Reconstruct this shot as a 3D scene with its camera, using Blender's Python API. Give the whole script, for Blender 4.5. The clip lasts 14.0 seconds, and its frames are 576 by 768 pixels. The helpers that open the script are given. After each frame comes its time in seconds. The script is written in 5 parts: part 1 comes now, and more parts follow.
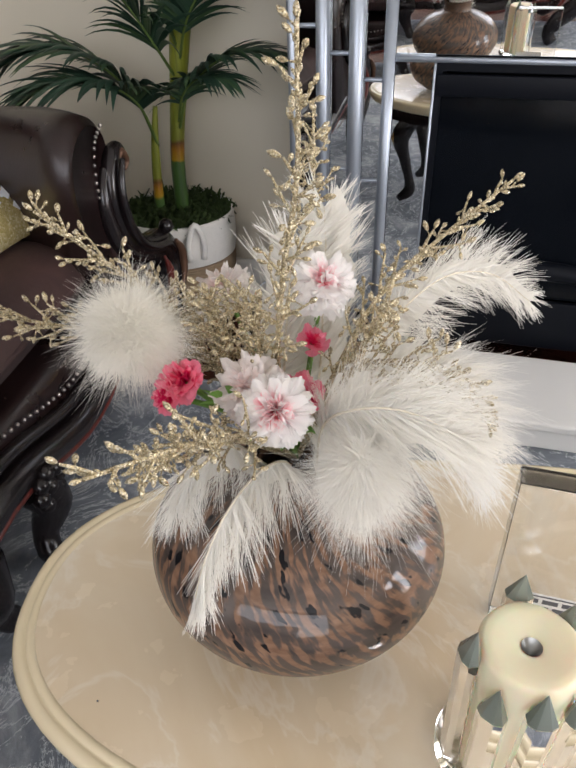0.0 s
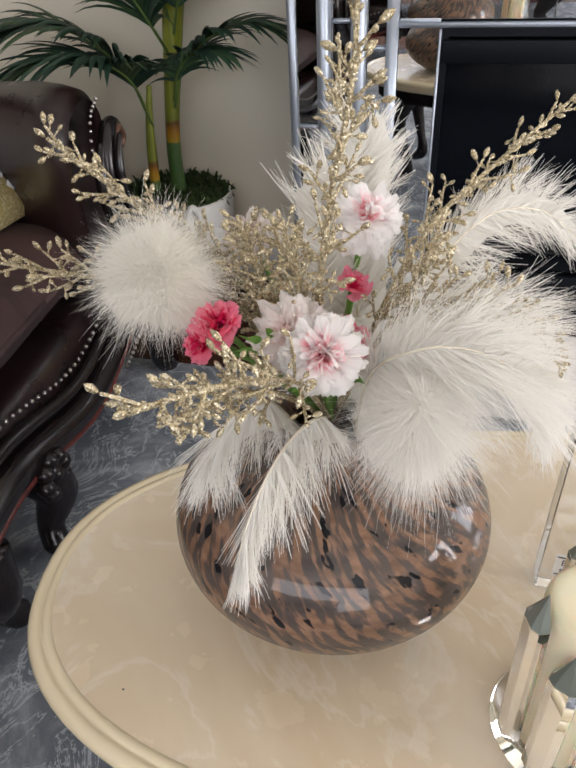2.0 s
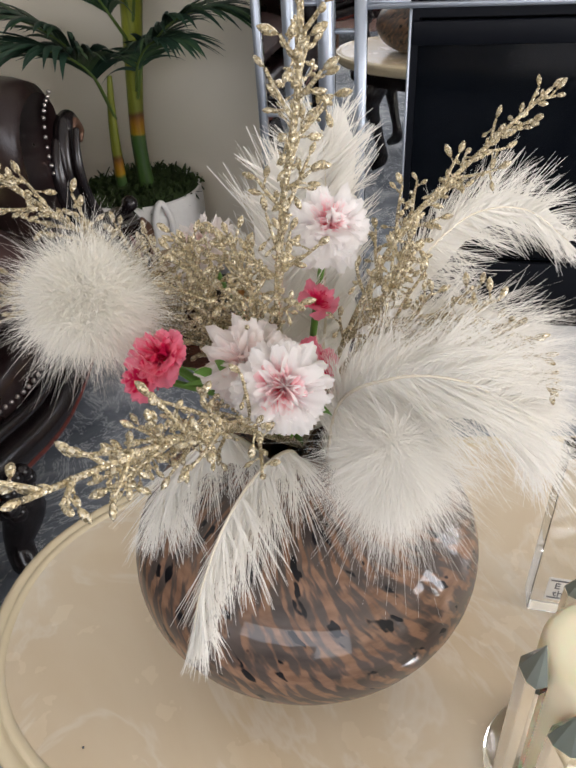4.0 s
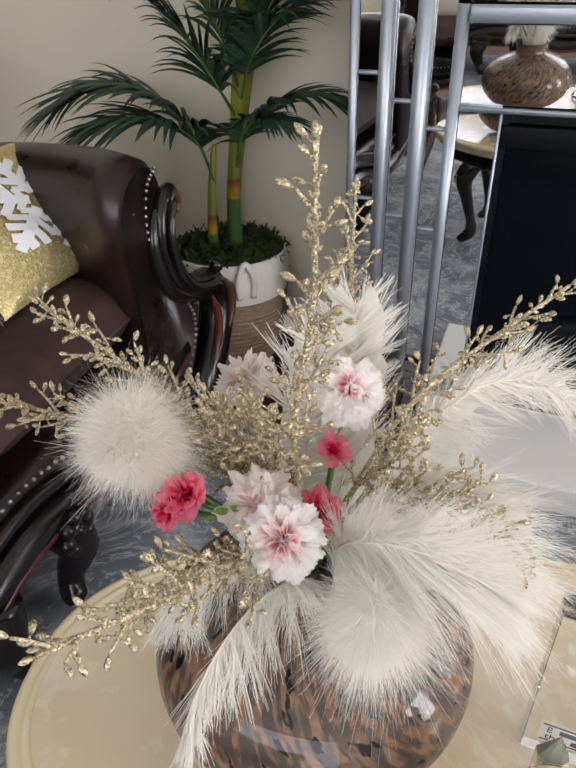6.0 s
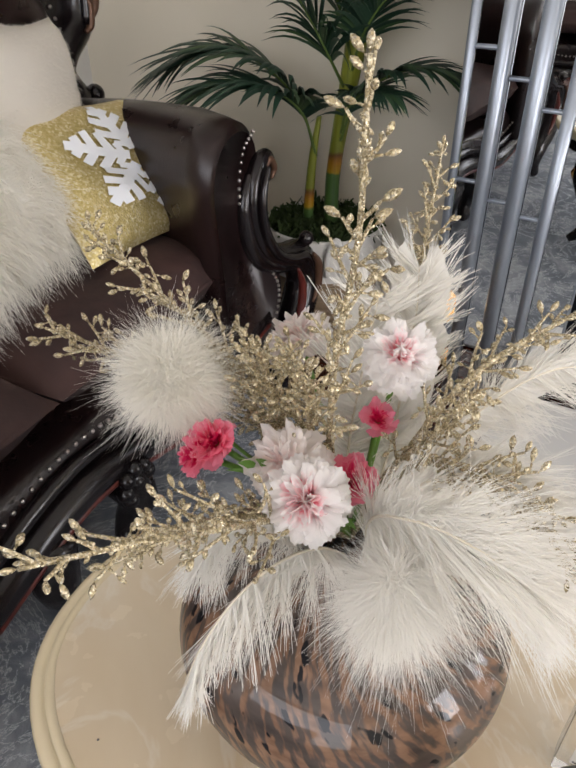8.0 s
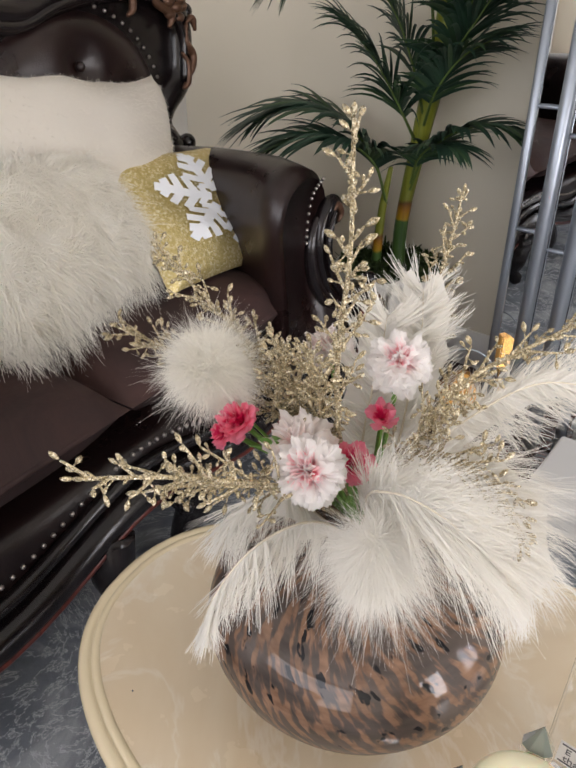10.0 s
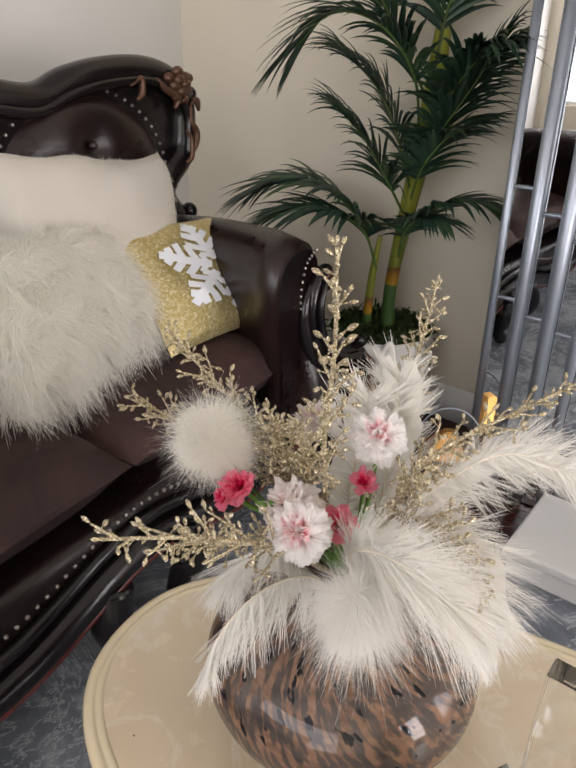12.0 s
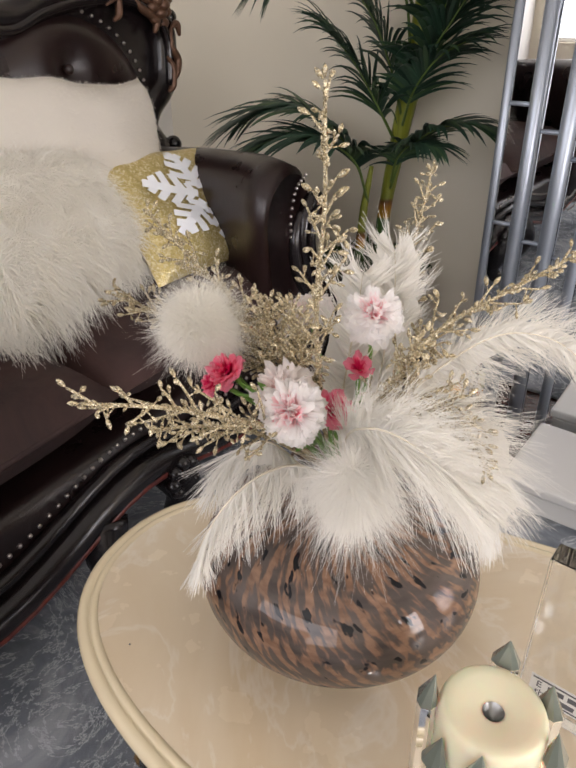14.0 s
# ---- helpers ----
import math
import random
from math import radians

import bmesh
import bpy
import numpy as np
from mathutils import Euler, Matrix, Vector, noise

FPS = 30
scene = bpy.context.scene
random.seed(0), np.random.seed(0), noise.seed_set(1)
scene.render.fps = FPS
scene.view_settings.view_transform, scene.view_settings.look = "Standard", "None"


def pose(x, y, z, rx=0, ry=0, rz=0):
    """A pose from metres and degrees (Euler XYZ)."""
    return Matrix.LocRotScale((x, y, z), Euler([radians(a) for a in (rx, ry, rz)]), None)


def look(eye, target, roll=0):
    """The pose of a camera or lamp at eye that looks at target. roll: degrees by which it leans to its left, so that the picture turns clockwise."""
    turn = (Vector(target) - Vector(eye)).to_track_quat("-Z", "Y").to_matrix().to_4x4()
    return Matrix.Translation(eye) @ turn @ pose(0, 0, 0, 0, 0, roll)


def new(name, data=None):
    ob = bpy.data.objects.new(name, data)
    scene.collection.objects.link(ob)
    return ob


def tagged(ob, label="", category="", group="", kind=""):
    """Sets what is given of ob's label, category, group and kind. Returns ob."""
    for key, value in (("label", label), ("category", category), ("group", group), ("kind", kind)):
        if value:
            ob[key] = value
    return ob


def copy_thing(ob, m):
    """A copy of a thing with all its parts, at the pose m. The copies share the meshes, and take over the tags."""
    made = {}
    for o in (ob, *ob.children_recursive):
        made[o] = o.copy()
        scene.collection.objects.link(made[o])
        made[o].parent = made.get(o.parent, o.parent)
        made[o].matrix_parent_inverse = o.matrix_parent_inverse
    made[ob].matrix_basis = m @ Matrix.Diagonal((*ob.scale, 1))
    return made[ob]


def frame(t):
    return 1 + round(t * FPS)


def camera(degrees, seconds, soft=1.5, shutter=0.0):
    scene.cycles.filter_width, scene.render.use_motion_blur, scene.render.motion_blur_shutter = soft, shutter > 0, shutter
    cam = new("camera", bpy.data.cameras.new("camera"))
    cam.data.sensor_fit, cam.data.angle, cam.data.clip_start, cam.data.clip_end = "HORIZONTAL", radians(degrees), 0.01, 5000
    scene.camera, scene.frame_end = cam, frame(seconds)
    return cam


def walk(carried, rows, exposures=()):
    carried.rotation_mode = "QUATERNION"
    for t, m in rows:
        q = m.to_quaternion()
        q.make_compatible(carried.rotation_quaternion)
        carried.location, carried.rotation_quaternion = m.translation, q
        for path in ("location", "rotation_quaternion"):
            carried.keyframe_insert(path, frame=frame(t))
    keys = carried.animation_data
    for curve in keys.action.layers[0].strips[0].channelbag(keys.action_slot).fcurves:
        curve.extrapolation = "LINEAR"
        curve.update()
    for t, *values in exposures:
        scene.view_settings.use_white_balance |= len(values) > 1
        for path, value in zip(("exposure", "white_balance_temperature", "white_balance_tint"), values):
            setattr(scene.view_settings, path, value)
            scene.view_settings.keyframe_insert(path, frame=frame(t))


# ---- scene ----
cam = camera(47.3, 14.0, 2.2)
PATH = [
    (0, (0.095, 0.14, 1.088), (-0.005, 1.77, -0.066), -1.4),
    (0.5, (0.087, 0.135, 1.072), (-0.01, 1.778, -0.063), -1.5),
    (1, (0.073, 0.143, 1.062), (-0.023, 1.789, -0.071), -1.9),
    (1.5, (0.062, 0.153, 1.049), (-0.027, 1.792, -0.094), -2.2),
    (2, (0.055, 0.157, 1.03), (-0.022, 1.784, -0.131), -2.5),
    (4.3, (0.072, 0.253, 1.02), (0.054, 1.858, -0.173), -3.6),
    (4.5, (0.065, 0.283, 1.028), (0.081, 1.903, -0.145), -2.8),
    (5, (0.055, 0.335, 1.089), (0.115, 1.969, -0.064), -1.9),
    (5.5, (0.066, 0.293, 1.119), (0.096, 1.94, -0.015), -0.6),
    (6, (0.115, 0.22, 1.118), (-0.146, 1.87, 0.018), -0.9),
    (6.5, (0.126, 0.197, 1.126), (-0.287, 1.842, 0.066), 1.5),
    (7, (0.121, 0.221, 1.115), (-0.332, 1.842, 0.035), 2.4),
    (7.5, (0.128, 0.24, 1.086), (-0.34, 1.815, -0.055), 1.4),
    (10, (0.22, 0.159, 1.106), (-0.528, 1.706, 0.082), 0.4),
    (10.5, (0.232, 0.135, 1.125), (-0.539, 1.701, 0.15), 0.7),
    (11, (0.236, 0.122, 1.15), (-0.542, 1.711, 0.217), 0.9),
    (11.5, (0.237, 0.112, 1.17), (-0.535, 1.721, 0.268), 1.2),
    (12, (0.246, 0.104, 1.165), (-0.518, 1.723, 0.272), 1.2),
    (12.5, (0.255, 0.1, 1.139), (-0.497, 1.717, 0.234), 1.1),
    (13, (0.256, 0.098, 1.118), (-0.486, 1.704, 0.184), 0.7),
    (13.5, (0.255, 0.099, 1.095), (-0.473, 1.692, 0.129), 0.6),
    (14, (0.252, 0.101, 1.085), (-0.471, 1.678, 0.09), 0.1),
]
EXPOSURE = [(0.0, -0.05, 6500, 10), (4.5, -0.07, 6500, 10), (6.0, -0.06, 6500, 10), (7.5, -0.12, 6600, 10), (10.0, -0.10, 6600, 11), (12.0, -0.15, 6700, 12), (13.0, -0.13, 6750, 13), (14.0, -0.12, 6750, 13)]
walk(cam, [(t, look(eye, target, roll)) for t, eye, target, roll in PATH], EXPOSURE)

# ---- world and light ----
world = bpy.data.worlds.new("world")
scene.world = world
world.use_nodes = True
sky = world.node_tree.nodes.new("ShaderNodeTexSky")
sky.sky_type, sky.sun_disc = "NISHITA", False
sky.sun_elevation, sky.sun_rotation = radians(38), radians(120)
back = world.node_tree.nodes["Background"]
back.inputs["Strength"].default_value = 0.12
world.node_tree.links.new(sky.outputs["Color"], back.inputs["Color"])

ROOM = -12.5   # turn of the room about z
SOFA = -6.0    # turn of the settee about z
CU, SU = math.cos(radians(12.5)), math.sin(radians(12.5))


def room(u, v, z=0.0):
    """World place of a point of the room: u along the fireplace wall, v towards it."""
    return Vector((u * CU + v * SU, -u * SU + v * CU, z))


sun = new("sun", bpy.data.lights.new("sun", "SUN"))
sun.data.energy, sun.data.angle, sun.data.color = 2.0, radians(0.6), (1.0, 0.95, 0.88)
sun.matrix_world = look((6, 5, 6), (0, 0, 0))


def window_light(name, centre, aim, w, h, watts, color=(0.93, 0.96, 1.0)):
    lamp = new(name, bpy.data.lights.new(name, "AREA"))
    lamp.data.shape, lamp.data.size, lamp.data.size_y = "RECTANGLE", w, h
    lamp.data.energy, lamp.data.color = watts, color
    lamp.matrix_world = look(centre, aim)
    return lamp


U_L, U_R, V_B, V_F, CEIL = -1.913, 2.25, -2.7, 2.18, 2.5
# the south opening is made up, to hold the frontal fill lamp
WIN_R1, WIN_R2, FILL_S = (0.1, 0.75), (1.4, 1.95), (-1.75, 2.15)
DAY = (0.965, 0.95, 1.0)
window_light("daylight_a", room(U_R - 0.03, 0.42, 1.0), room(0, 0.42, 0.95), 0.6, 1.0, 29, DAY)
window_light("daylight_b", room(U_R - 0.03, 1.67, 1.0), room(0, 1.67, 0.95), 0.5, 1.0, 18, DAY)
# added fill from behind the camera; no window is known there
window_light("fill_c", room(0.2, V_B + 0.03, 1.45), room(0.2, 0.6, 1.2), 3.8, 1.8, 101, DAY)

# ---- materials ----


def material(name, color=(0.5, 0.5, 0.5), rough=0.5, metal=0.0, **extra):
    m = bpy.data.materials.new(name)
    m.use_nodes = True
    b = m.node_tree.nodes["Principled BSDF"]
    b.inputs["Base Color"].default_value = (*color, 1)
    b.inputs["Roughness"].default_value = rough
    b.inputs["Metallic"].default_value = metal
    for key, value in extra.items():
        b.inputs[key.replace("_", " ")].default_value = value
    return m


def node(m, kind, **inputs):
    n = m.node_tree.nodes.new(kind)
    for key, value in inputs.items():
        n.inputs[key.replace("_", " ")].default_value = value
    return n


def wire(m, a, b):
    m.node_tree.links.new(a, b)


def bsdf(m):
    return m.node_tree.nodes["Principled BSDF"]


def coords(m, kind="Object", scale=(1, 1, 1), turn=(0, 0, 0)):
    tex = node(m, "ShaderNodeTexCoord")
    mp = node(m, "ShaderNodeMapping")
    mp.inputs["Scale"].default_value = scale
    mp.inputs["Rotation"].default_value = turn
    wire(m, tex.outputs[kind], mp.inputs["Vector"])
    return mp.outputs["Vector"]


def ramp(m, fac, stops, smooth=False):
    r = node(m, "ShaderNodeValToRGB")
    el = r.color_ramp.elements
    while len(el) < len(stops):
        el.new(0.5)
    for e, (p, c) in zip(el, stops):
        e.position, e.color = p, (*c, 1)
    if smooth:
        r.color_ramp.interpolation = "EASE"
    wire(m, fac, r.inputs["Fac"])
    return r.outputs["Color"]


def noise_tex(m, vec, scale, detail=4, rough=0.55, distort=0.0):
    n = node(m, "ShaderNodeTexNoise", Scale=scale, Detail=detail, Roughness=rough, Distortion=distort)
    wire(m, vec, n.inputs["Vector"])
    return n.outputs["Fac"]


def bump(m, height, strength=0.3, distance=0.01):
    b = node(m, "ShaderNodeBump", Strength=strength, Distance=distance)
    wire(m, height, b.inputs["Height"])
    wire(m, b.outputs["Normal"], bsdf(m).inputs["Normal"])


def mixed(m, fac, a, b):
    mx = node(m, "ShaderNodeMix")
    mx.data_type = "RGBA"
    for sock, val in ((mx.inputs[0], fac), (mx.inputs[6], a), (mx.inputs[7], b)):
        if isinstance(val, tuple):
            sock.default_value = (*val, 1)
        elif isinstance(val, (int, float)):
            sock.default_value = val
        else:
            wire(m, val, sock)
    return mx.outputs[2]


def paint_material(name, color):
    m = material(name, color, 0.75)
    v = coords(m)
    wire(m, ramp(m, noise_tex(m, v, 1.3, 3), [(0.3, tuple(c * 0.96 for c in color)), (0.7, color)]), bsdf(m).inputs["Base Color"])
    bump(m, noise_tex(m, v, 160, 3), 0.06, 0.002)
    return m


def leather_material():
    m = material("brown_leather", (0.03, 0.014, 0.012), 0.34)
    v = coords(m)
    wire(m, ramp(m, noise_tex(m, v, 5, 5), [(0.3, (0.010, 0.005, 0.005)), (0.7, (0.021, 0.010, 0.009))]), bsdf(m).inputs["Base Color"])
    vor = node(m, "ShaderNodeTexVoronoi", Scale=260)
    wire(m, v, vor.inputs["Vector"])
    wire(m, ramp(m, noise_tex(m, v, 9, 4), [(0.3, (0.24, 0.24, 0.24)), (0.7, (0.38, 0.38, 0.38))]), bsdf(m).inputs["Roughness"])
    bump(m, vor.outputs["Distance"], 0.12, 0.002)
    return m


def suede_material():
    m = material("brown_suede", (0.04, 0.02, 0.018), 0.75, Sheen_Weight=0.0, Sheen_Roughness=0.5)
    v = coords(m)
    wire(m, ramp(m, noise_tex(m, v, 6, 6, 0.65, 0.6), [(0.3, (0.017, 0.0065, 0.006)), (0.7, (0.056, 0.024, 0.020))]), bsdf(m).inputs["Base Color"])
    bump(m, noise_tex(m, v, 25, 5), 0.25, 0.01)
    return m


def wood_material(name, dark, light, rough=0.3):
    m = material(name, dark, rough)
    v = coords(m, scale=(1, 8, 1))
    wire(m, ramp(m, noise_tex(m, v, 7, 6, 0.6, 1.0), [(0.35, dark), (0.7, light)]), bsdf(m).inputs["Base Color"])
    bump(m, noise_tex(m, coords(m), 60, 4), 0.1, 0.002)
    return m


def marble_material():
    m = material("cream_marble", (0.75, 0.66, 0.5), 0.22, Coat_Weight=0.3, Coat_Roughness=0.08)
    v = coords(m)
    a = ramp(m, noise_tex(m, v, 2.4, 5, 0.55, 1.6), [(0.3, (0.66, 0.52, 0.34)), (0.5, (0.73, 0.61, 0.44)), (0.68, (0.80, 0.73, 0.60))])
    vein = ramp(m, noise_tex(m, v, 2.6, 5, 0.6, 3.0), [(0.47, (0, 0, 0)), (0.5, (1, 1, 1)), (0.53, (0, 0, 0))])
    wire(m, mixed(m, mixed(m, 0.3, (0, 0, 0), vein), a, (0.86, 0.82, 0.74)), bsdf(m).inputs["Base Color"])
    wire(m, ramp(m, noise_tex(m, v, 18, 4), [(0.3, (0.16, 0.16, 0.16)), (0.7, (0.32, 0.32, 0.32))]), bsdf(m).inputs["Roughness"])
    return m


def vase_material():
    """Brown art glass with copper and black streaks that swirl round the body."""
    m = material("swirled_glass", (0.1, 0.07, 0.05), 0.42, Coat_Weight=0.55, Coat_Roughness=0.03, Specular_IOR_Level=0.15)
    uvn = coords(m, "UV")
    warp = node(m, "ShaderNodeTexNoise", Scale=5, Detail=3)
    wire(m, uvn, warp.inputs["Vector"])
    add = node(m, "ShaderNodeVectorMath")
    add.operation = "MULTIPLY_ADD"
    wire(m, warp.outputs["Color"], add.inputs[0])
    add.inputs[1].default_value = (0.03, 0.03, 0.0)
    wire(m, uvn, add.inputs[2])
    def streaks(sx, sy, shift, lo, hi):
        st = node(m, "ShaderNodeMapping")
        st.inputs["Scale"].default_value = (sx, sy, 1)
        st.inputs["Location"].default_value = (shift, shift * 0.7, 0)
        wire(m, add.outputs["Vector"], st.inputs["Vector"])
        return ramp(m, noise_tex(m, st.outputs["Vector"], 1.0, 2.2, 0.45), [(lo, (0, 0, 0)), (hi, (1, 1, 1))], True)

    base = ramp(m, noise_tex(m, add.outputs["Vector"], 14, 4), [(0.3, (0.052, 0.041, 0.036)), (0.7, (0.112, 0.087, 0.075))])
    copper = ramp(m, noise_tex(m, add.outputs["Vector"], 30, 4), [(0.3, (0.145, 0.080, 0.049)), (0.7, (0.30, 0.175, 0.110))])
    c = mixed(m, streaks(96, 12, 0.0, 0.45, 0.59), base, copper)
    c = mixed(m, streaks(58, 14, 7.3, 0.615, 0.65), c, (0.004, 0.004, 0.006))
    wire(m, c, bsdf(m).inputs["Base Color"])
    return m


def soft_material(name, color, trans=0.45):
    """Feather and fur: thin, lets light through."""
    m = material(name, color, 0.7)
    tr = node(m, "ShaderNodeBsdfTranslucent")
    tr.inputs["Color"].default_value = (*color, 1)
    mix = node(m, "ShaderNodeMixShader", Fac=trans)
    out = m.node_tree.nodes["Material Output"]
    wire(m, bsdf(m).outputs["BSDF"], mix.inputs[1])
    wire(m, tr.outputs["BSDF"], mix.inputs[2])
    wire(m, mix.outputs["Shader"], out.inputs["Surface"])
    geo = node(m, "ShaderNodeNewGeometry")
    wire(m, ramp(m, geo.outputs["Random Per Island"], [(0.0, tuple(c * 0.9 for c in color)), (1.0, color)]), bsdf(m).inputs["Base Color"])
    return m


def glitter_material():
    m = material("gold_glitter", (0.54, 0.44, 0.23), 0.38, 0.5)
    v = coords(m)
    vor = node(m, "ShaderNodeTexVoronoi", Scale=900)
    wire(m, v, vor.inputs["Vector"])
    sep = node(m, "ShaderNodeSeparateColor")
    wire(m, vor.outputs["Color"], sep.inputs["Color"])
    wire(m, ramp(m, sep.outputs["Green"], [(0.0, (0.34, 0.27, 0.145)), (0.6, (0.59, 0.495, 0.315)), (0.88, (0.92, 0.84, 0.66))]), bsdf(m).inputs["Base Color"])
    wire(m, ramp(m, sep.outputs["Red"], [(0.0, (0.12, 0.12, 0.12)), (1.0, (0.5, 0.5, 0.5))]), bsdf(m).inputs["Roughness"])
    # every flake lies at its own angle
    nm = node(m, "ShaderNodeVectorMath")
    nm.operation = "MULTIPLY_ADD"
    wire(m, vor.outputs["Color"], nm.inputs[0])
    nm.inputs[1].default_value = (1.3, 1.3, 1.3)
    nm.inputs[2].default_value = (-0.65, -0.65, -0.65)
    geo = node(m, "ShaderNodeNewGeometry")
    ad = node(m, "ShaderNodeVectorMath")
    wire(m, geo.outputs["Normal"], ad.inputs[0])
    wire(m, nm.outputs["Vector"], ad.inputs[1])
    nz = node(m, "ShaderNodeVectorMath")
    nz.operation = "NORMALIZE"
    wire(m, ad.outputs["Vector"], nz.inputs[0])
    wire(m, nz.outputs["Vector"], bsdf(m).inputs["Normal"])
    return m


def petal_material(name, inner, outer, edge=None):
    m = material(name, outer, 0.6, Subsurface_Weight=0.0)
    uvn = coords(m, "UV")
    sep = node(m, "ShaderNodeSeparateXYZ")
    wire(m, uvn, sep.inputs[0])
    add = node(m, "ShaderNodeMath")
    add.operation = "MULTIPLY_ADD"
    wire(m, noise_tex(m, uvn, 9, 3), add.inputs[0])
    add.inputs[1].default_value = 0.35
    wire(m, sep.outputs["Y"], add.inputs[2])
    stops = [(0.46, inner), (0.62, tuple(0.4 * a + 0.6 * b for a, b in zip(inner, outer))), (0.78, outer)]
    if edge:
        stops = [(0.2, inner), (0.9, outer), (1.12, edge)]
        stops = [(p / 1.2, c) for p, c in stops]
    wire(m, ramp(m, add.outputs[0], stops), bsdf(m).inputs["Base Color"])
    tr = node(m, "ShaderNodeBsdfTranslucent")
    wire(m, ramp(m, add.outputs[0], stops), tr.inputs["Color"])
    mix = node(m, "ShaderNodeMixShader", Fac=0.6)
    wire(m, bsdf(m).outputs["BSDF"], mix.inputs[1])
    wire(m, tr.outputs["BSDF"], mix.inputs[2])
    wire(m, mix.outputs["Shader"], m.node_tree.nodes["Material Output"].inputs["Surface"])
    return m


def leaf_material():
    m = material("palm_leaf", (0.03, 0.075, 0.03), 0.45)
    geo = node(m, "ShaderNodeNewGeometry")
    info = node(m, "ShaderNodeObjectInfo")
    both = node(m, "ShaderNodeMath")
    both.operation = "WRAP"
    sm = node(m, "ShaderNodeMath")
    wire(m, geo.outputs["Random Per Island"], sm.inputs[0])
    wire(m, info.outputs["Random"], sm.inputs[1])
    wire(m, sm.outputs[0], both.inputs[0])
    both.inputs[1].default_value, both.inputs[2].default_value = 1.0, 0.0
    wire(m, ramp(m, both.outputs[0], [(0.0, (0.014, 0.036, 0.022)), (0.6, (0.024, 0.060, 0.036)), (1.0, (0.05, 0.095, 0.035))]), bsdf(m).inputs["Base Color"])
    bump(m, noise_tex(m, coords(m, scale=(1, 1, 1)), 120, 3), 0.15, 0.003)
    return m


def trunk_material(low, high):
    """Green cane with a yellow-orange sheath between the heights low and high."""
    m = material("palm_cane", (0.15, 0.25, 0.04), 0.4)
    v = coords(m)
    sep = node(m, "ShaderNodeSeparateXYZ")
    wire(m, v, sep.inputs[0])
    wob = node(m, "ShaderNodeMath")
    wob.operation = "MULTIPLY_ADD"
    wire(m, noise_tex(m, v, 30, 4), wob.inputs[0])
    wob.inputs[1].default_value = 0.015
    wire(m, sep.outputs["Z"], wob.inputs[2])
    lo, hi = low + 0.0075, high + 0.0075
    c = ramp(m, wob.outputs[0], [(0.0, (0.10, 0.17, 0.03)), (lo - 0.06, (0.05, 0.11, 0.025)), (lo - 0.002, (0.06, 0.13, 0.03)), (lo, (0.46, 0.27, 0.012)),
                                (lo + (hi - lo) * 0.5, (0.38, 0.17, 0.012)), (hi - 0.008, (0.13, 0.045, 0.012)), (hi + 0.002, (0.20, 0.22, 0.025)), (1.0, (0.29, 0.31, 0.03))])
    streak = ramp(m, noise_tex(m, coords(m, scale=(60, 60, 3)), 1.0, 4), [(0.35, (0.6, 0.6, 0.6)), (0.65, (1.1, 1.1, 1.1))])
    mul = node(m, "ShaderNodeMix")
    mul.data_type, mul.blend_type = "RGBA", "MULTIPLY"
    mul.inputs[0].default_value = 0.9
    wire(m, c, mul.inputs[6])
    wire(m, streak, mul.inputs[7])
    wire(m, mul.outputs[2], bsdf(m).inputs["Base Color"])
    return m


def woven_material(name, color, dark, relief=0.5):
    m = material(name, color, 0.85)
    v = coords(m, "UV", (120, 44, 1))
    wv = node(m, "ShaderNodeTexChecker", Scale=1.0)
    wire(m, v, wv.inputs["Vector"])
    n = noise_tex(m, coords(m), 60, 4)
    wire(m, mixed(m, n, dark, color), bsdf(m).inputs["Base Color"])
    w2 = node(m, "ShaderNodeTexWave", Scale=1.0, Distortion=2.0, Detail=2.0)
    w2.bands_direction = "Y"
    wire(m, coords(m, "UV", (1, 9, 1)), w2.inputs["Vector"])
    bump(m, w2.outputs["Fac"], relief, 0.006)
    return m


def sequin_material():
    m = material("gold_sequin", (0.62, 0.48, 0.16), 0.36, 0.65)
    v = coords(m)
    vor = node(m, "ShaderNodeTexVoronoi", Scale=210)
    wire(m, v, vor.inputs["Vector"])
    sep = node(m, "ShaderNodeSeparateColor")
    wire(m, vor.outputs["Color"], sep.inputs["Color"])
    wire(m, ramp(m, sep.outputs["Green"], [(0.0, (0.56, 0.44, 0.16)), (0.7, (0.70, 0.58, 0.28)), (1.0, (0.88, 0.8, 0.55))]), bsdf(m).inputs["Base Color"])
    bump(m, vor.outputs["Distance"], 0.35, 0.003)
    return m


def rug_material():
    m = material("marbled_rug", (0.3, 0.32, 0.36), 0.95)
    v = coords(m)
    a = ramp(m, noise_tex(m, v, 2.5, 7, 0.65, 2.0), [(0.3, (0.10, 0.115, 0.14)), (0.5, (0.2, 0.22, 0.25)), (0.62, (0.38, 0.40, 0.43))])
    vein = ramp(m, noise_tex(m, v, 4.0, 8, 0.72, 3.0), [(0.485, (0, 0, 0)), (0.5, (1, 1, 1)), (0.52, (0, 0, 0))])
    wire(m, mixed(m, vein, a, (0.62, 0.65, 0.68)), bsdf(m).inputs["Base Color"])
    bump(m, noise_tex(m, v, 400, 3), 0.5, 0.004)
    return m


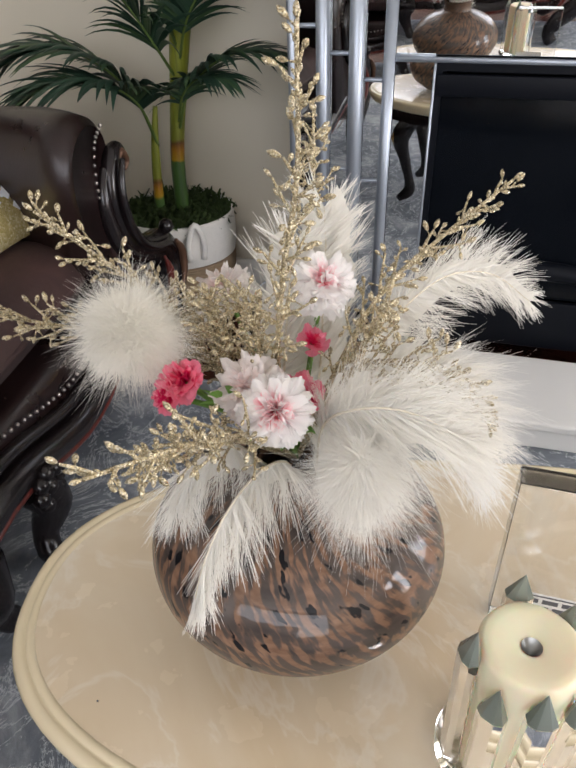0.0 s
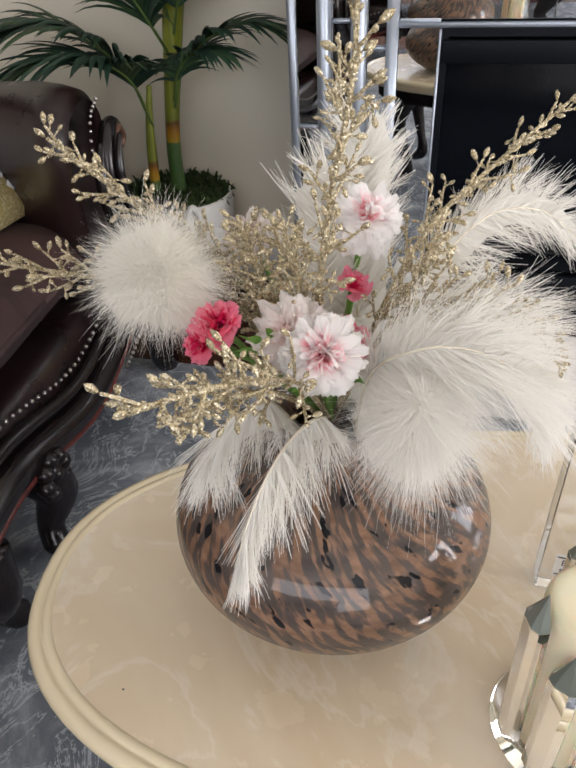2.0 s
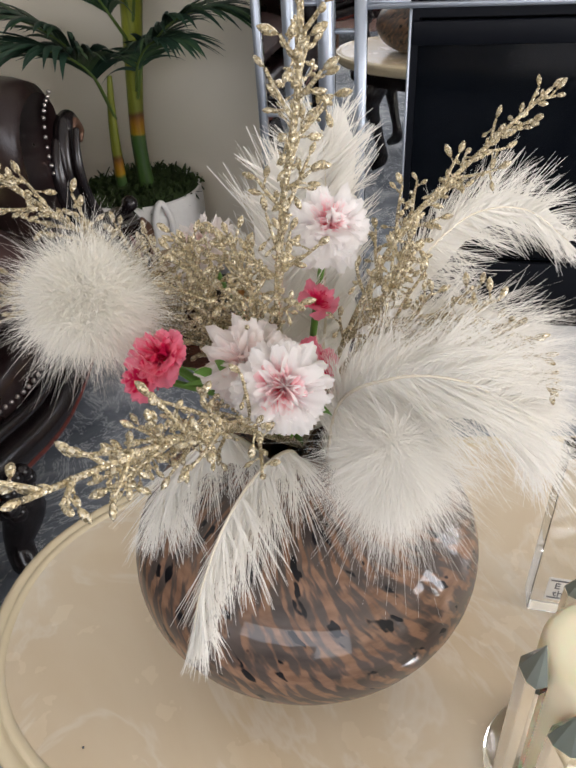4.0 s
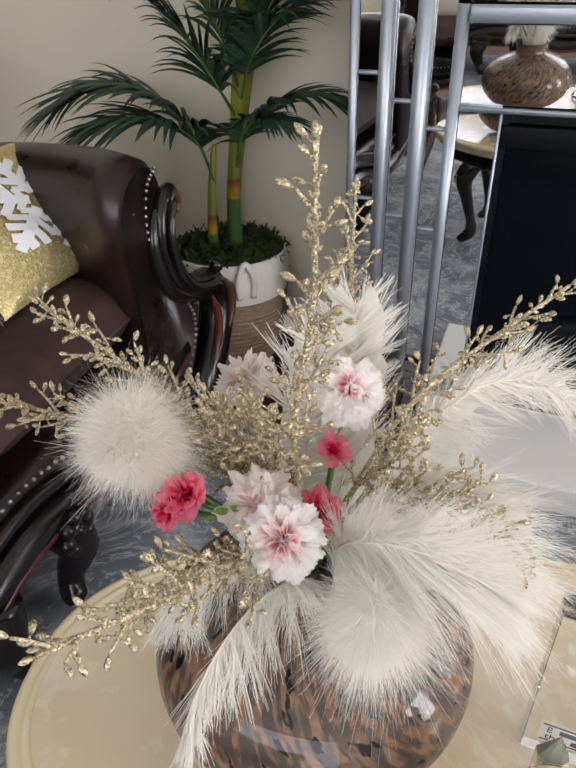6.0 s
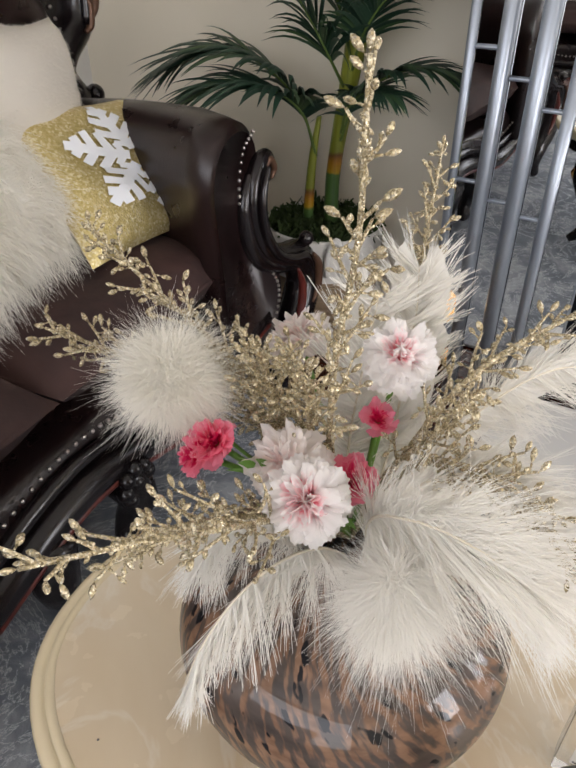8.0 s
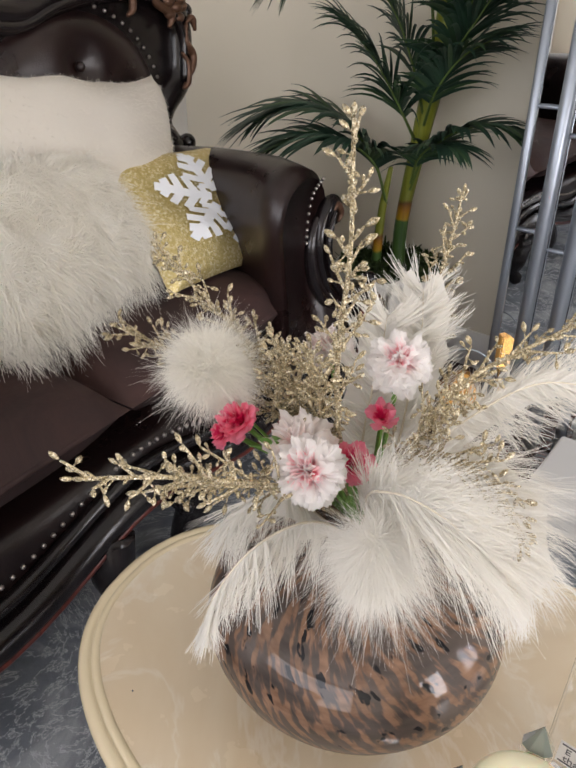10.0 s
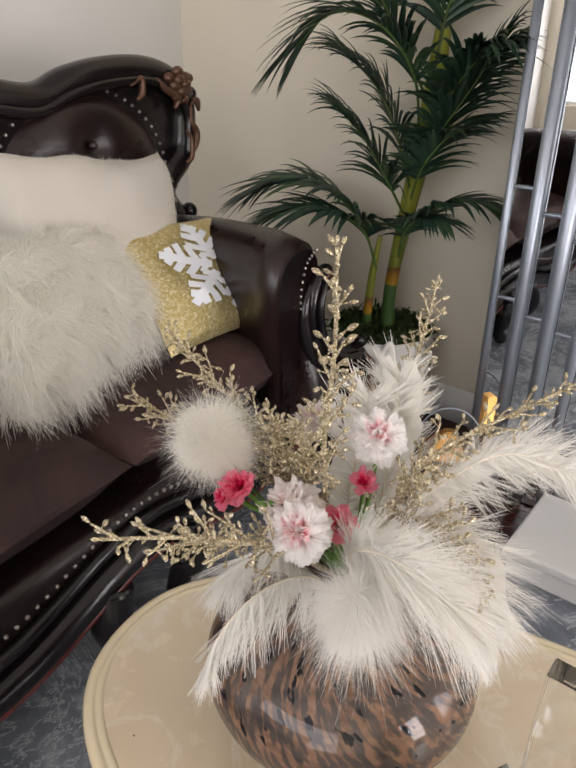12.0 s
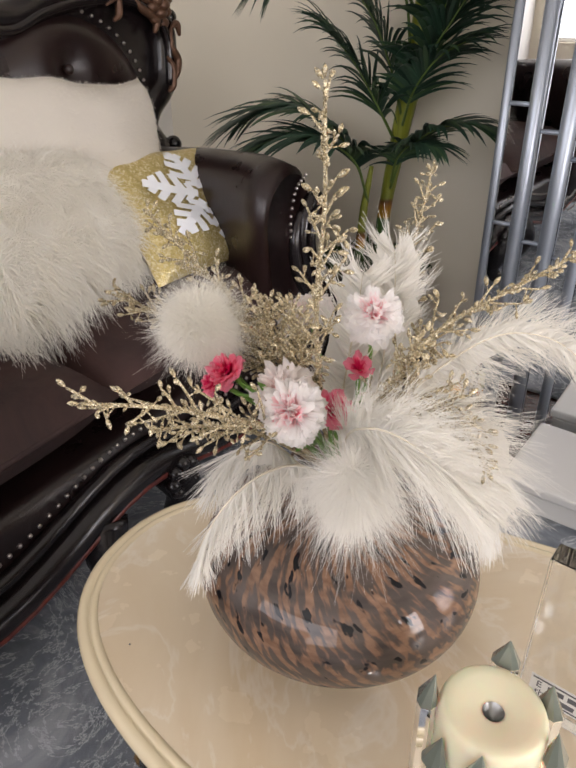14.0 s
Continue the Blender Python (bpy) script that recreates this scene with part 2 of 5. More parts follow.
def glass_material(name, tint=(0.95, 0.97, 0.95), rough=0.02, ior=1.5):
    return material(name, tint, rough, Transmission_Weight=1.0, IOR=ior)


WALL = paint_material("wall_paint", (0.75, 0.69, 0.565))
WHITE = paint_material("white_paint", (0.8, 0.79, 0.76))
LEATHER, SUEDE = leather_material(), suede_material()
EBONY = wood_material("ebony_wood", (0.006, 0.0045, 0.005), (0.014, 0.009, 0.009), 0.22)
GILT = material("bronze_gilding", (0.11, 0.055, 0.032), 0.42, 0.4)
REDWOOD = wood_material("red_rubbed_wood", (0.07, 0.01, 0.008), (0.16, 0.03, 0.02), 0.3)
FLOORWOOD = wood_material("mahogany_floor", (0.035, 0.008, 0.005), (0.075, 0.018, 0.01), 0.25)
STUD = material("steel_stud", (0.42, 0.38, 0.35), 0.3, 1.0)
MARBLE = marble_material()
RIM = material("ivory_lacquer", (0.76, 0.65, 0.44), 0.25, Coat_Weight=0.3)
VASE = vase_material()
FEATHER = soft_material("white_feather", (0.96, 0.94, 0.89))
FUR = soft_material("ivory_fur", (0.97, 0.945, 0.875), 0.4)
PLUSH = soft_material("cream_plush", (0.90, 0.85, 0.76), 0.3)
QUILL = material("feather_quill", (0.75, 0.68, 0.55), 0.5)
GLITTER = glitter_material()
PETAL_WHITE = petal_material("white_petal", (0.97, 0.16, 0.25), (0.99, 0.97, 0.955))
PETAL_PALE = petal_material("pale_petal", (0.97, 0.74, 0.70), (0.99, 0.945, 0.92))
PETAL_RED = petal_material("crimson_petal", (0.62, 0.004, 0.07), (0.82, 0.022, 0.15), (0.95, 0.30, 0.42))
STEM = material("green_stem", (0.12, 0.25, 0.04), 0.5)
LEAF = leaf_material()
RIB = material("palm_rib", (0.09, 0.14, 0.03), 0.5)
MOSS = material("green_moss", (0.032, 0.055, 0.012), 0.95)
JUTE = woven_material("jute_weave", (0.42, 0.31, 0.2), (0.24, 0.165, 0.1))
COTTON = woven_material("white_rope", (0.80, 0.78, 0.74), (0.7, 0.68, 0.64), 0.1)
SEQUIN = sequin_material()
SNOW = material("white_sequin", (0.85, 0.87, 0.9), 0.5)
BACKING = paint_material("white_fabric", (0.78, 0.72, 0.66))
RUG = rug_material()
MIRROR = material("mirror", (0.93, 0.94, 0.94), 0.015, 1.0)
SILVER = material("brushed_silver", (0.40, 0.44, 0.50), 0.4, 0.75)
BLACKGLASS = material("black_glass", (0.002, 0.003, 0.005), 0.14, Specular_IOR_Level=0.16)
BLACKMETAL = material("black_metal", (0.003, 0.004, 0.007), 0.5, Specular_IOR_Level=0.15)
GOLD = material("polished_gold", (0.75, 0.42, 0.14), 0.22, 1.0)
CRYSTAL = glass_material("clear_crystal", (0.96, 0.97, 0.94), 0.02, 1.25)
CRYSTAL_TIP = material("crystal_bevel", (0.16, 0.18, 0.15), 0.08, Coat_Weight=1.0)
WAX = material("ivory_wax", (0.8, 0.73, 0.52), 0.45, Subsurface_Weight=0.3)
WICK = material("steel_dimple", (0.3, 0.3, 0.29), 0.35, 0.9)
ACRYLIC = glass_material("clear_acrylic", (0.96, 0.97, 0.98))
INK = material("grey_ink", (0.12, 0.12, 0.13), 0.7)

# ---- building helpers ----


def link_mesh(name, me, mat, parent=None, label="", smooth=True):
    if mat:
        me.materials.append(mat)
    if smooth:
        me.shade_smooth()
    ob = new(name, me)
    if parent:
        ob.parent = parent
    if label:
        tagged(ob, label)
    return ob


def part(name, bm, mat, parent=None, label="", smooth=True):
    me = bpy.data.meshes.new(name)
    bm.to_mesh(me)
    bm.free()
    return link_mesh(name, me, mat, parent, label, smooth)


def raw(name, verts, faces, mat, parent=None, label="", smooth=True, uvs=None):
    me = bpy.data.meshes.new(name)
    me.from_pydata([tuple(map(float, v)) for v in verts], [], faces)
    if uvs is not None:
        layer = me.uv_layers.new(name="UVMap")
        idx = np.empty(len(me.loops), dtype=np.int32)
        me.loops.foreach_get("vertex_index", idx)
        layer.data.foreach_set("uv", np.asarray(uvs, dtype=np.float32)[idx].ravel())
    me.update()
    return link_mesh(name, me, mat, parent, label, smooth)


def thing(name, m, label, category, group="", kind=""):
    ob = new(name)
    ob.empty_display_size = 0.05
    ob.matrix_world = m
    return tagged(ob, label, category, group, kind)


def box(x0, x1, y0, y1, z0, z1, bevel=0.0, seg=2, bm=None):
    own = bmesh.new()
    bmesh.ops.create_cube(own, size=1)
    for v in own.verts:
        v.co = Vector((x0 + (v.co.x + 0.5) * (x1 - x0), y0 + (v.co.y + 0.5) * (y1 - y0), z0 + (v.co.z + 0.5) * (z1 - z0)))
    if bevel:
        bmesh.ops.bevel(own, geom=own.edges, offset=bevel, segments=seg, affect="EDGES", profile=0.5)
    if bm is None:
        return own
    me = bpy.data.meshes.new("tmp")
    own.to_mesh(me)
    own.free()
    bm.from_mesh(me)
    bpy.data.meshes.remove(me)
    return bm


def smooth_path(pts, n=40):
    """Catmull-Rom through the points."""
    p = [np.array(q, float) for q in pts]
    p = [2 * p[0] - p[1]] + p + [2 * p[-1] - p[-2]]
    out = []
    segs = len(p) - 3
    for k in range(n + 1):
        f = k / n * segs
        i = min(int(f), segs - 1)
        t = f - i
        a, b, c, d = p[i:i + 4]
        out.append(0.5 * (2 * b + (c - a) * t + (2 * a - 5 * b + 4 * c - d) * t * t + (3 * b - a - 3 * c + d) * t ** 3))
    return np.array(out)


def tube_data(path, radii, sides=10):
    path = np.asarray(path, float)
    n = len(path)
    radii = np.interp(np.linspace(0, 1, n), np.linspace(0, 1, len(radii)), radii) if np.ndim(radii) else np.full(n, radii)
    tan = np.gradient(path, axis=0)
    tan /= np.linalg.norm(tan, axis=1)[:, None] + 1e-9
    ref = np.array([0.0, 0.0, 1.0]) if abs(tan[0][2]) < 0.9 else np.array([1.0, 0, 0])
    verts, faces = [], []
    for i in range(n):
        a = np.cross(tan[i], ref)
        a /= np.linalg.norm(a) + 1e-9
        b = np.cross(tan[i], a)
        ref = np.cross(a, tan[i])
        for k in range(sides):
            w = 2 * math.pi * k / sides
            verts.append(path[i] + radii[i] * (math.cos(w) * a + math.sin(w) * b))
    for i in range(n - 1):
        for k in range(sides):
            j = (k + 1) % sides
            faces.append((i * sides + k, i * sides + j, (i + 1) * sides + j, (i + 1) * sides + k))
    faces.append(tuple(range(sides))[::-1])
    faces.append(tuple((n - 1) * sides + k for k in range(sides)))
    return verts, faces


def tube(name, path, radii, mat, parent=None, label="", sides=10):
    v, f = tube_data(path, radii, sides)
    return raw(name, v, f, mat, parent, label)


def lathe(name, profile, mat, parent=None, label="", sides=64, cap=True, twist=0.0):
    """A turned body from (radius, height) pairs, with a UV map round it."""
    verts, faces, uvs = [], [], []
    n = len(profile)
    for i, (r, z) in enumerate(profile):
        for k in range(sides + 1):
            w = 2 * math.pi * k / sides
            verts.append((r * math.cos(w), r * math.sin(w), z))
            uvs.append((k / sides + twist * i / n, i / (n - 1)))
    s = sides + 1
    for i in range(n - 1):
        for k in range(sides):
            faces.append((i * s + k, i * s + k + 1, (i + 1) * s + k + 1, (i + 1) * s + k))
    if cap:
        faces.append(tuple(range(sides))[::-1])
    return raw(name, verts, faces, mat, parent, label, True, uvs)


def prism(outline, y0, y1, bevel=0.0, axis="x"):
    """A solid whose outline lies in (y, z), or (x, z), or (x, y), pushed out along the other axis."""
    bm = bmesh.new()
    put = {"x": lambda a, b, d: (d, a, b), "y": lambda a, b, d: (a, d, b), "z": lambda a, b, d: (a, b, d)}[axis]
    lo = [bm.verts.new(put(a, b, y0)) for a, b in outline]
    hi = [bm.verts.new(put(a, b, y1)) for a, b in outline]
    n = len(outline)
    bm.faces.new(lo[::-1])
    top = bm.faces.new(hi)
    for i in range(n):
        bm.faces.new((lo[i], lo[(i + 1) % n], hi[(i + 1) % n], hi[i]))
    bmesh.ops.recalc_face_normals(bm, faces=bm.faces)
    if bevel:
        ed = [e for e in bm.edges if abs(e.calc_face_angle(0)) > 0.9 and (all(v in lo for v in e.verts) or all(v in hi for v in e.verts))]
        bmesh.ops.bevel(bm, geom=ed, offset=bevel, segments=3, affect="EDGES", profile=0.5)
    return bm


def strands(roots, dirs, lengths, width, bend, segs=3, taper=0.15, seed=1):
    """Thin hair strips from roots along dirs, bent by the vectors bend; returns verts and faces."""
    rng = np.random.default_rng(seed)
    roots, dirs, bend = (np.asarray(a, float) for a in (roots, dirs, bend))
    n = len(roots)
    lengths = np.broadcast_to(np.asarray(lengths, float), (n,))
    side = np.cross(dirs, rng.normal(size=(n, 3)))
    side /= np.linalg.norm(side, axis=1)[:, None] + 1e-9
    verts = np.empty((n, segs + 1, 2, 3))
    for k in range(segs + 1):
        s = k / segs
        p = roots + dirs * (lengths * s)[:, None] + bend * (lengths * s * s)[:, None]
        w = width * (1 - (1 - taper) * s) * 0.5
        verts[:, k, 0], verts[:, k, 1] = p - side * w, p + side * w
    base = np.arange(n) * (segs + 1) * 2
    faces = [(int(b + 2 * k), int(b + 2 * k + 1), int(b + 2 * k + 3), int(b + 2 * k + 2)) for b in base for k in range(segs)]
    return verts.reshape(-1, 3), faces


def unit(a):
    a = np.asarray(a, float)
    return a / (np.linalg.norm(a, axis=-1, keepdims=True) + 1e-9)

# ---- the room ----
ROOM_M = pose(0, 0, 0, 0, 0, ROOM)


def slab(name, label, category, mat, x0, x1, y0, y1, z0, z1, bevel=0.0):
    ob = part(name, box(x0, x1, y0, y1, z0, z1, bevel), mat, None, "", False)
    ob.matrix_world = ROOM_M
    return tagged(ob, label, category, "", "structure")


slab("floor", "dark red mahogany wooden floor", "floor", FLOORWOOD, U_L - 0.1, U_R + 0.1, V_B - 0.1, V_F + 0.1, -0.1, -0.008)
slab("ceiling", "plain white painted ceiling", "ceiling", WHITE, U_L - 0.1, U_R + 0.1, V_B - 0.1, V_F + 0.1, CEIL, CEIL + 0.1)
slab("wall_north", "beige painted wall behind the palm and fireplace", "wall", WALL, U_L - 0.1, U_R + 0.1, V_F, V_F + 0.12, -0.008, CEIL)
# WHITE in place of WALL: its brightness from the windows is put into the colour
slab("wall_west", "wall behind the leather settee, window light put into its paler colour", "wall", WHITE, U_L - 0.12, U_L, V_B, V_F, -0.008, CEIL)


def wall_with_holes(name, label, along, a0, a1, b0, b1, holes, z0, z1):
    """A wall along u or v with window openings from z0 to z1."""
    bm = bmesh.new()
    edges = [a0] + [e for h in holes for e in h] + [a1]
    for k in range(0, len(edges), 2):
        spans = (edges[k], edges[k + 1])
        args = (*spans, b0, b1) if along == "u" else (b0, b1, *spans)
        box(*args, -0.008, CEIL, bm=bm)
    for h in holes:
        for lo, hi in ((-0.008, z0), (z1, CEIL)):
            args = (*h, b0, b1) if along == "u" else (b0, b1, *h)
            box(*args, lo, hi, bm=bm)
    ob = part(name, bm, WALL, None, "", False)
    ob.matrix_world = ROOM_M
    return tagged(ob, label, "wall", "", "structure")


wall_with_holes("wall_east", "beige painted wall with two tall windows", "v", V_B, V_F, U_R, U_R + 0.12, [WIN_R1, WIN_R2], 0.45, 1.55)
# wide opening added round the fill lamp
wall_with_holes("wall_south", "beige painted wall with a wide opening added for fill light", "u", U_L, U_R, V_B - 0.12, V_B, [FILL_S], 0.52, 2.38)


def window_frame(name, along, a0, a1, b, z0, z1):
    w = thing(name, ROOM_M, "white window frame with clear panes", "window", "", "structure")
    bars = [(a0, a0 + 0.05, z0, z1), (a1 - 0.05, a1, z0, z1), (a0 + 0.05, a1 - 0.05, z0, z0 + 0.05), (a0 + 0.05, a1 - 0.05, z1 - 0.05, z1),
            ((a0 + a1) / 2 - 0.02, (a0 + a1) / 2 + 0.02, z0 + 0.05, z1 - 0.05)]
    for p0, p1, q0, q1 in bars:
        args = (p0, p1, b, b + 0.05) if along == "u" else (b, b + 0.05, p0, p1)
        part("window_frame", box(*args, q0, q1, 0.006), WHITE, w)


window_frame("window_1", "v", *WIN_R1, U_R + 0.04, 0.45, 1.55)
window_frame("window_2", "v", *WIN_R2, U_R + 0.04, 0.45, 1.55)
# unseen frame, added to dress the fill opening
window_frame("fill_frame", "u", *FILL_S, V_B - 0.09, 0.52, 2.38)

bb = part("baseboard", prism([(V_F, -0.008), (V_F - 0.018, -0.008), (V_F - 0.018, 0.085), (V_F - 0.012, 0.10), (V_F - 0.006, 0.115), (V_F, 0.118)], U_L, U_R), WHITE)
bb.matrix_world = ROOM_M
tagged(bb, "white moulded baseboard along the wall", "baseboard", "", "structure")

rug = part("rug", box(-1.75, 1.9, -1.6, 1.60, -0.008, 0.004, 0.004), RUG, None, "", False)
rug.matrix_world = ROOM_M
tagged(rug, "blue-grey marbled area rug with white veins", "rug")

# ---- mirrored fireplace ----
FACE = 1.82
FIRE_M = ROOM_M @ pose(0, FACE, 0.6, 2.0, 0, 0)


def fireplace():
    f = thing("fireplace", FIRE_M, "mirrored fireplace surround with silver bars and a black firebox", "fireplace")
    z0, z1 = -0.608, 0.75
    edge = -0.392
    # mirrored tiles in columns, between silver bars
    cols = [(-0.372, -0.322, [0.289, 0.003]), (-0.290, -0.244, [0.233, -0.034]), (-0.209, -0.165, [0.178, -0.060]), (-0.139, -0.049, [0.232])]
    for a, b, seams in cols:
        cuts = [z0] + sorted(seams) + [z1]
        for lo, hi in zip(cuts[:-1], cuts[1:]):
            if a > -0.14 and hi == z1:
                continue
            part("mirror_tile", box(a, b, 0.0, 0.012, lo + 0.004, hi - 0.004, 0.0015, 1), MIRROR, f, "", False)
        for s in seams:
            part("tile_seam", box(a, b, -0.006, 0.01, s - 0.0035, s + 0.0035, 0.0015, 1), SILVER, f)
    for a, b, d, top in ((edge, -0.372, 0.012, z1), (-0.322, -0.290, 0.03, z1), (-0.244, -0.209, 0.03, z1), (-0.165, -0.139, 0.018, 0.425)):
        bm = prism([(a, 0.0), (a, -d * 0.5), (a + (b - a) * 0.15, -d * 0.85), ((a + b) / 2, -d), (b - (b - a) * 0.15, -d * 0.85), (b, -d * 0.5), (b, 0.0)], z0, top, axis="z")
        part("silver_bar", bm, SILVER, f)
    # upper mirrors above the firebox, leaning a little further out, under a silver rail
    lean = pose(0, 0, 0.232, 2.2, 0, 0)
    for lo, hi in ((0.002, 0.158), (0.196, z1 - 0.232)):
        mi = part("upper_mirror", box(-0.139, 0.95, 0.0, 0.012, lo, hi, 0.0015, 1), MIRROR, f, "", False)
        mi.matrix_local = lean
    part("silver_rail", box(-0.139, 0.95, -0.008, 0.012, 0.219, 0.230, 0.002, 1), SILVER, f)
    part("silver_rail", box(-0.139, 0.95, -0.022, -0.009, 0.392, 0.425, 0.006), SILVER, f)
    part("edge_strip", box(-0.051, -0.045, -0.008, 0.012, -0.50, 0.217, 0.002, 1), SILVER, f)
    # firebox: recess, glass, burner ledge
    bm = bmesh.new()
    box(-0.045, 0.75, 0.18, 0.2, -0.50, 0.217, bm=bm)
    box(-0.045, -0.03, 0.004, 0.18, -0.50, 0.217, bm=bm)
    box(0.735, 0.75, 0.004, 0.18, -0.50, 0.217, bm=bm)
    box(-0.03, 0.735, 0.004, 0.18, 0.2, 0.217, bm=bm)
    box(-0.03, 0.735, 0.004, 0.18, -0.50, -0.46, bm=bm)
    part("firebox", bm, BLACKMETAL, f, "matt black firebox", False)
    part("firebox_trim", box(-0.043, 0.75, -0.006, 0.006, 0.148, 0.195, 0.003), BLACKMETAL, f)
    part("firebox_glass", box(-0.03, 0.735, 0.012, 0.018, -0.355, 0.148, 0.001, 1), BLACKGLASS, f, "dark glass front", False)
    part("base_trim", box(-0.045, 0.75, -0.006, 0.01, -0.5, -0.357, 0.003), BLACKMETAL, f)
    lv, lf = tube_data(smooth_path([(0.05, 0.0, -0.30), (0.25, 0.005, -0.27), (0.5, 0.0, -0.29)], 14), [0.02, 0.028, 0.022], 9)
    raw("ember_log", lv, lf, BLACKMETAL, f, "charred log")
    for a, b in ((0.80, 0.83), (0.88, 0.91)):
        part("silver_bar", box(a, b, -0.03, 0.0, z0, z1, 0.008), SILVER, f)
    part("back_board", box(edge, 0.97, 0.204, 0.262, z0, z1, 0.004), BLACKMETAL, f, "", False)
    part("side_panel", box(edge, edge + 0.012, 0.014, 0.202, z0, z1, 0.002), SILVER, f, "", False)
    part("mantel", box(edge - 0.03, 1.0, -0.06, 0.262, z1 + 0.002, z1 + 0.04, 0.006), MIRROR, f, "mirrored mantel shelf")
    return f


fireplace()

hearth = thing("hearth", ROOM_M, "white stone hearth slab in front of the firebox", "hearth")
part("slab", box(-0.14, 1.0, 1.50, 1.80, 0.062, 0.088, 0.006), WHITE, hearth, "", False)
part("plinth", box(-0.13, 0.99, 1.512, 1.80, 0.004, 0.0615, 0.003), WHITE, hearth, "", False)

# ---- leather settee ----


def settee(m):
    """Local x points out of the seat, y towards its right arm."""
    S = thing("settee", m, "carved dark wood settee in brown leather with suede seat cushions", "settee", "settees")
    X0 = -0.245   # back plane
    # seat platform with its front rail
    part("seat_base", box(-0.30, 0.27, -0.70, 0.70, 0.16, 0.34, 0.03, 3), LEATHER, S)
    rail = []
    for k in range(25):
        y = -0.72 + 1.44 * k / 24
        rail.append((0.285, y, 0.215 + 0.035 * math.cos(k / 24 * 4 * math.pi)))
    tube("front_rail", rail, 0.035, EBONY, S, "polished ebony front rail", 12)
    tube("front_bead", [(x - 0.005, y, z + 0.055) for x, y, z in rail], 0.016, EBONY, S, "", 8)
    tube("front_groove", [(x + 0.025, y, z - 0.018) for x, y, z in rail], 0.009, REDWOOD, S, "red rubbed moulding", 8)
    stud_me = bpy.data.meshes.new("stud")
    sb = bmesh.new()
    bmesh.ops.create_uvsphere(sb, u_segments=8, v_segments=5, radius=0.0048)
    sb.to_mesh(stud_me)
    sb.free()
    stud_me.materials.append(STUD)
    stud_me.shade_smooth()

    def stud(x, y, z):
        o = new("stud", stud_me)
        o.parent = S
        o.location = (x, y, z)

    for k in range(64):
        y = -0.70 + 1.40 * k / 63
        stud(0.283, y, 0.335 + 0.035 * math.cos((y + 0.72) / 1.44 * 4 * math.pi) - 0.022)
    # seat cushions: domed, with welted edges
    for y0, y1 in ((-0.60, -0.003), (0.003, 0.60)):
        vs, fs, nx, ny = [], [], 20, 18
        for side in (1, -1):
            for i in range(nx + 1):
                for j in range(ny + 1):
                    a, b = i / nx * 2 - 1, j / ny * 2 - 1
                    r = (1 - abs(a) ** 5) * (1 - abs(b) ** 5)
                    h = 0.055 * max(r, 0) ** 0.42
                    h += 0.012 * (1 - a * a) * (1 - b * b) * (1 if side > 0 else 0)
                    n = noise.noise(Vector((a * 1.8, b * 1.8 + y0 * 5, side))) * 0.006
                    vs.append((-0.02 + 0.305 * a, (y0 + y1) / 2 + (y1 - y0) / 2 * b, 0.445 + side * (h * 1.25 + n * max(r, 0))))
        s = (nx + 1) * (ny + 1)
        for side in range(2):
            for i in range(nx):
                for j in range(ny):
                    q = [side * s + i * (ny + 1) + j, side * s + (i + 1) * (ny + 1) + j, side * s + (i + 1) * (ny + 1) + j + 1, side * s + i * (ny + 1) + j + 1]
                    fs.append(tuple(q if side == 0 else q[::-1]))
        cushion = raw("seat_cushion", vs, fs, SUEDE, S, "brown suede seat cushion")
        w = []
        for k in range(41):
            t = k / 40 * 2 * math.pi
            c, d = math.cos(t), math.sin(t)
            w.append((-0.02 + 0.30 * math.copysign(abs(c) ** 0.28, c), (y0 + y1) / 2 + (y1 - y0) / 2 * 0.985 * math.copysign(abs(d) ** 0.28, d), 0.447))
        tube("welt", w, 0.007, SUEDE, cushion, "", 6)
    # arms
    sec = smooth_path([(0.50, 0.20), (0.495, 0.40), (0.475, 0.58), (0.465, 0.67), (0.495, 0.745), (0.575, 0.775), (0.645, 0.745), (0.665, 0.67), (0.645, 0.60),
                       (0.68, 0.50), (0.76, 0.40), (0.80, 0.30), (0.77, 0.20), (0.70, 0.14)], 44)
    for flip in (1, -1):
        rows = []
        for x, k, dz in ((-0.36, 1.0, -0.05), (-0.2, 1.0, -0.04), (-0.1, 1.0, -0.03), (0.0, 1.0, -0.02), (0.1, 1.0, -0.01), (0.2, 1.0, 0.0), (0.24, 1.0, 0.0), (0.27, 1.0, 0.0), (0.30, 0.985, -0.004), (0.312, 0.95, -0.012)):
            fl = 0.17 * (1 - max(0.0, min(1.0, (x + 0.15) / 0.42)) ** 1.3)
            rows.append([(x, flip * (0.62 + (y - 0.62) * k + fl), 0.45 + (z + (dz if z > 0.5 else 0) - 0.45) * k) for y, z in sec])
        n = len(rows[0])
        vs = [p for r in rows for p in r]
        fs = []
        for i in range(len(rows) - 1):
            for j in range(n):
                q = (i * n + j, i * n + (j + 1) % n, (i + 1) * n + (j + 1) % n, (i + 1) * n + j)
                fs.append(q if flip < 0 else q[::-1])
        fs.append(tuple((len(rows) - 1) * n + j for j in range(n)))
        arm = raw("arm", vs, fs, LEATHER, S, "rolled brown leather arm")
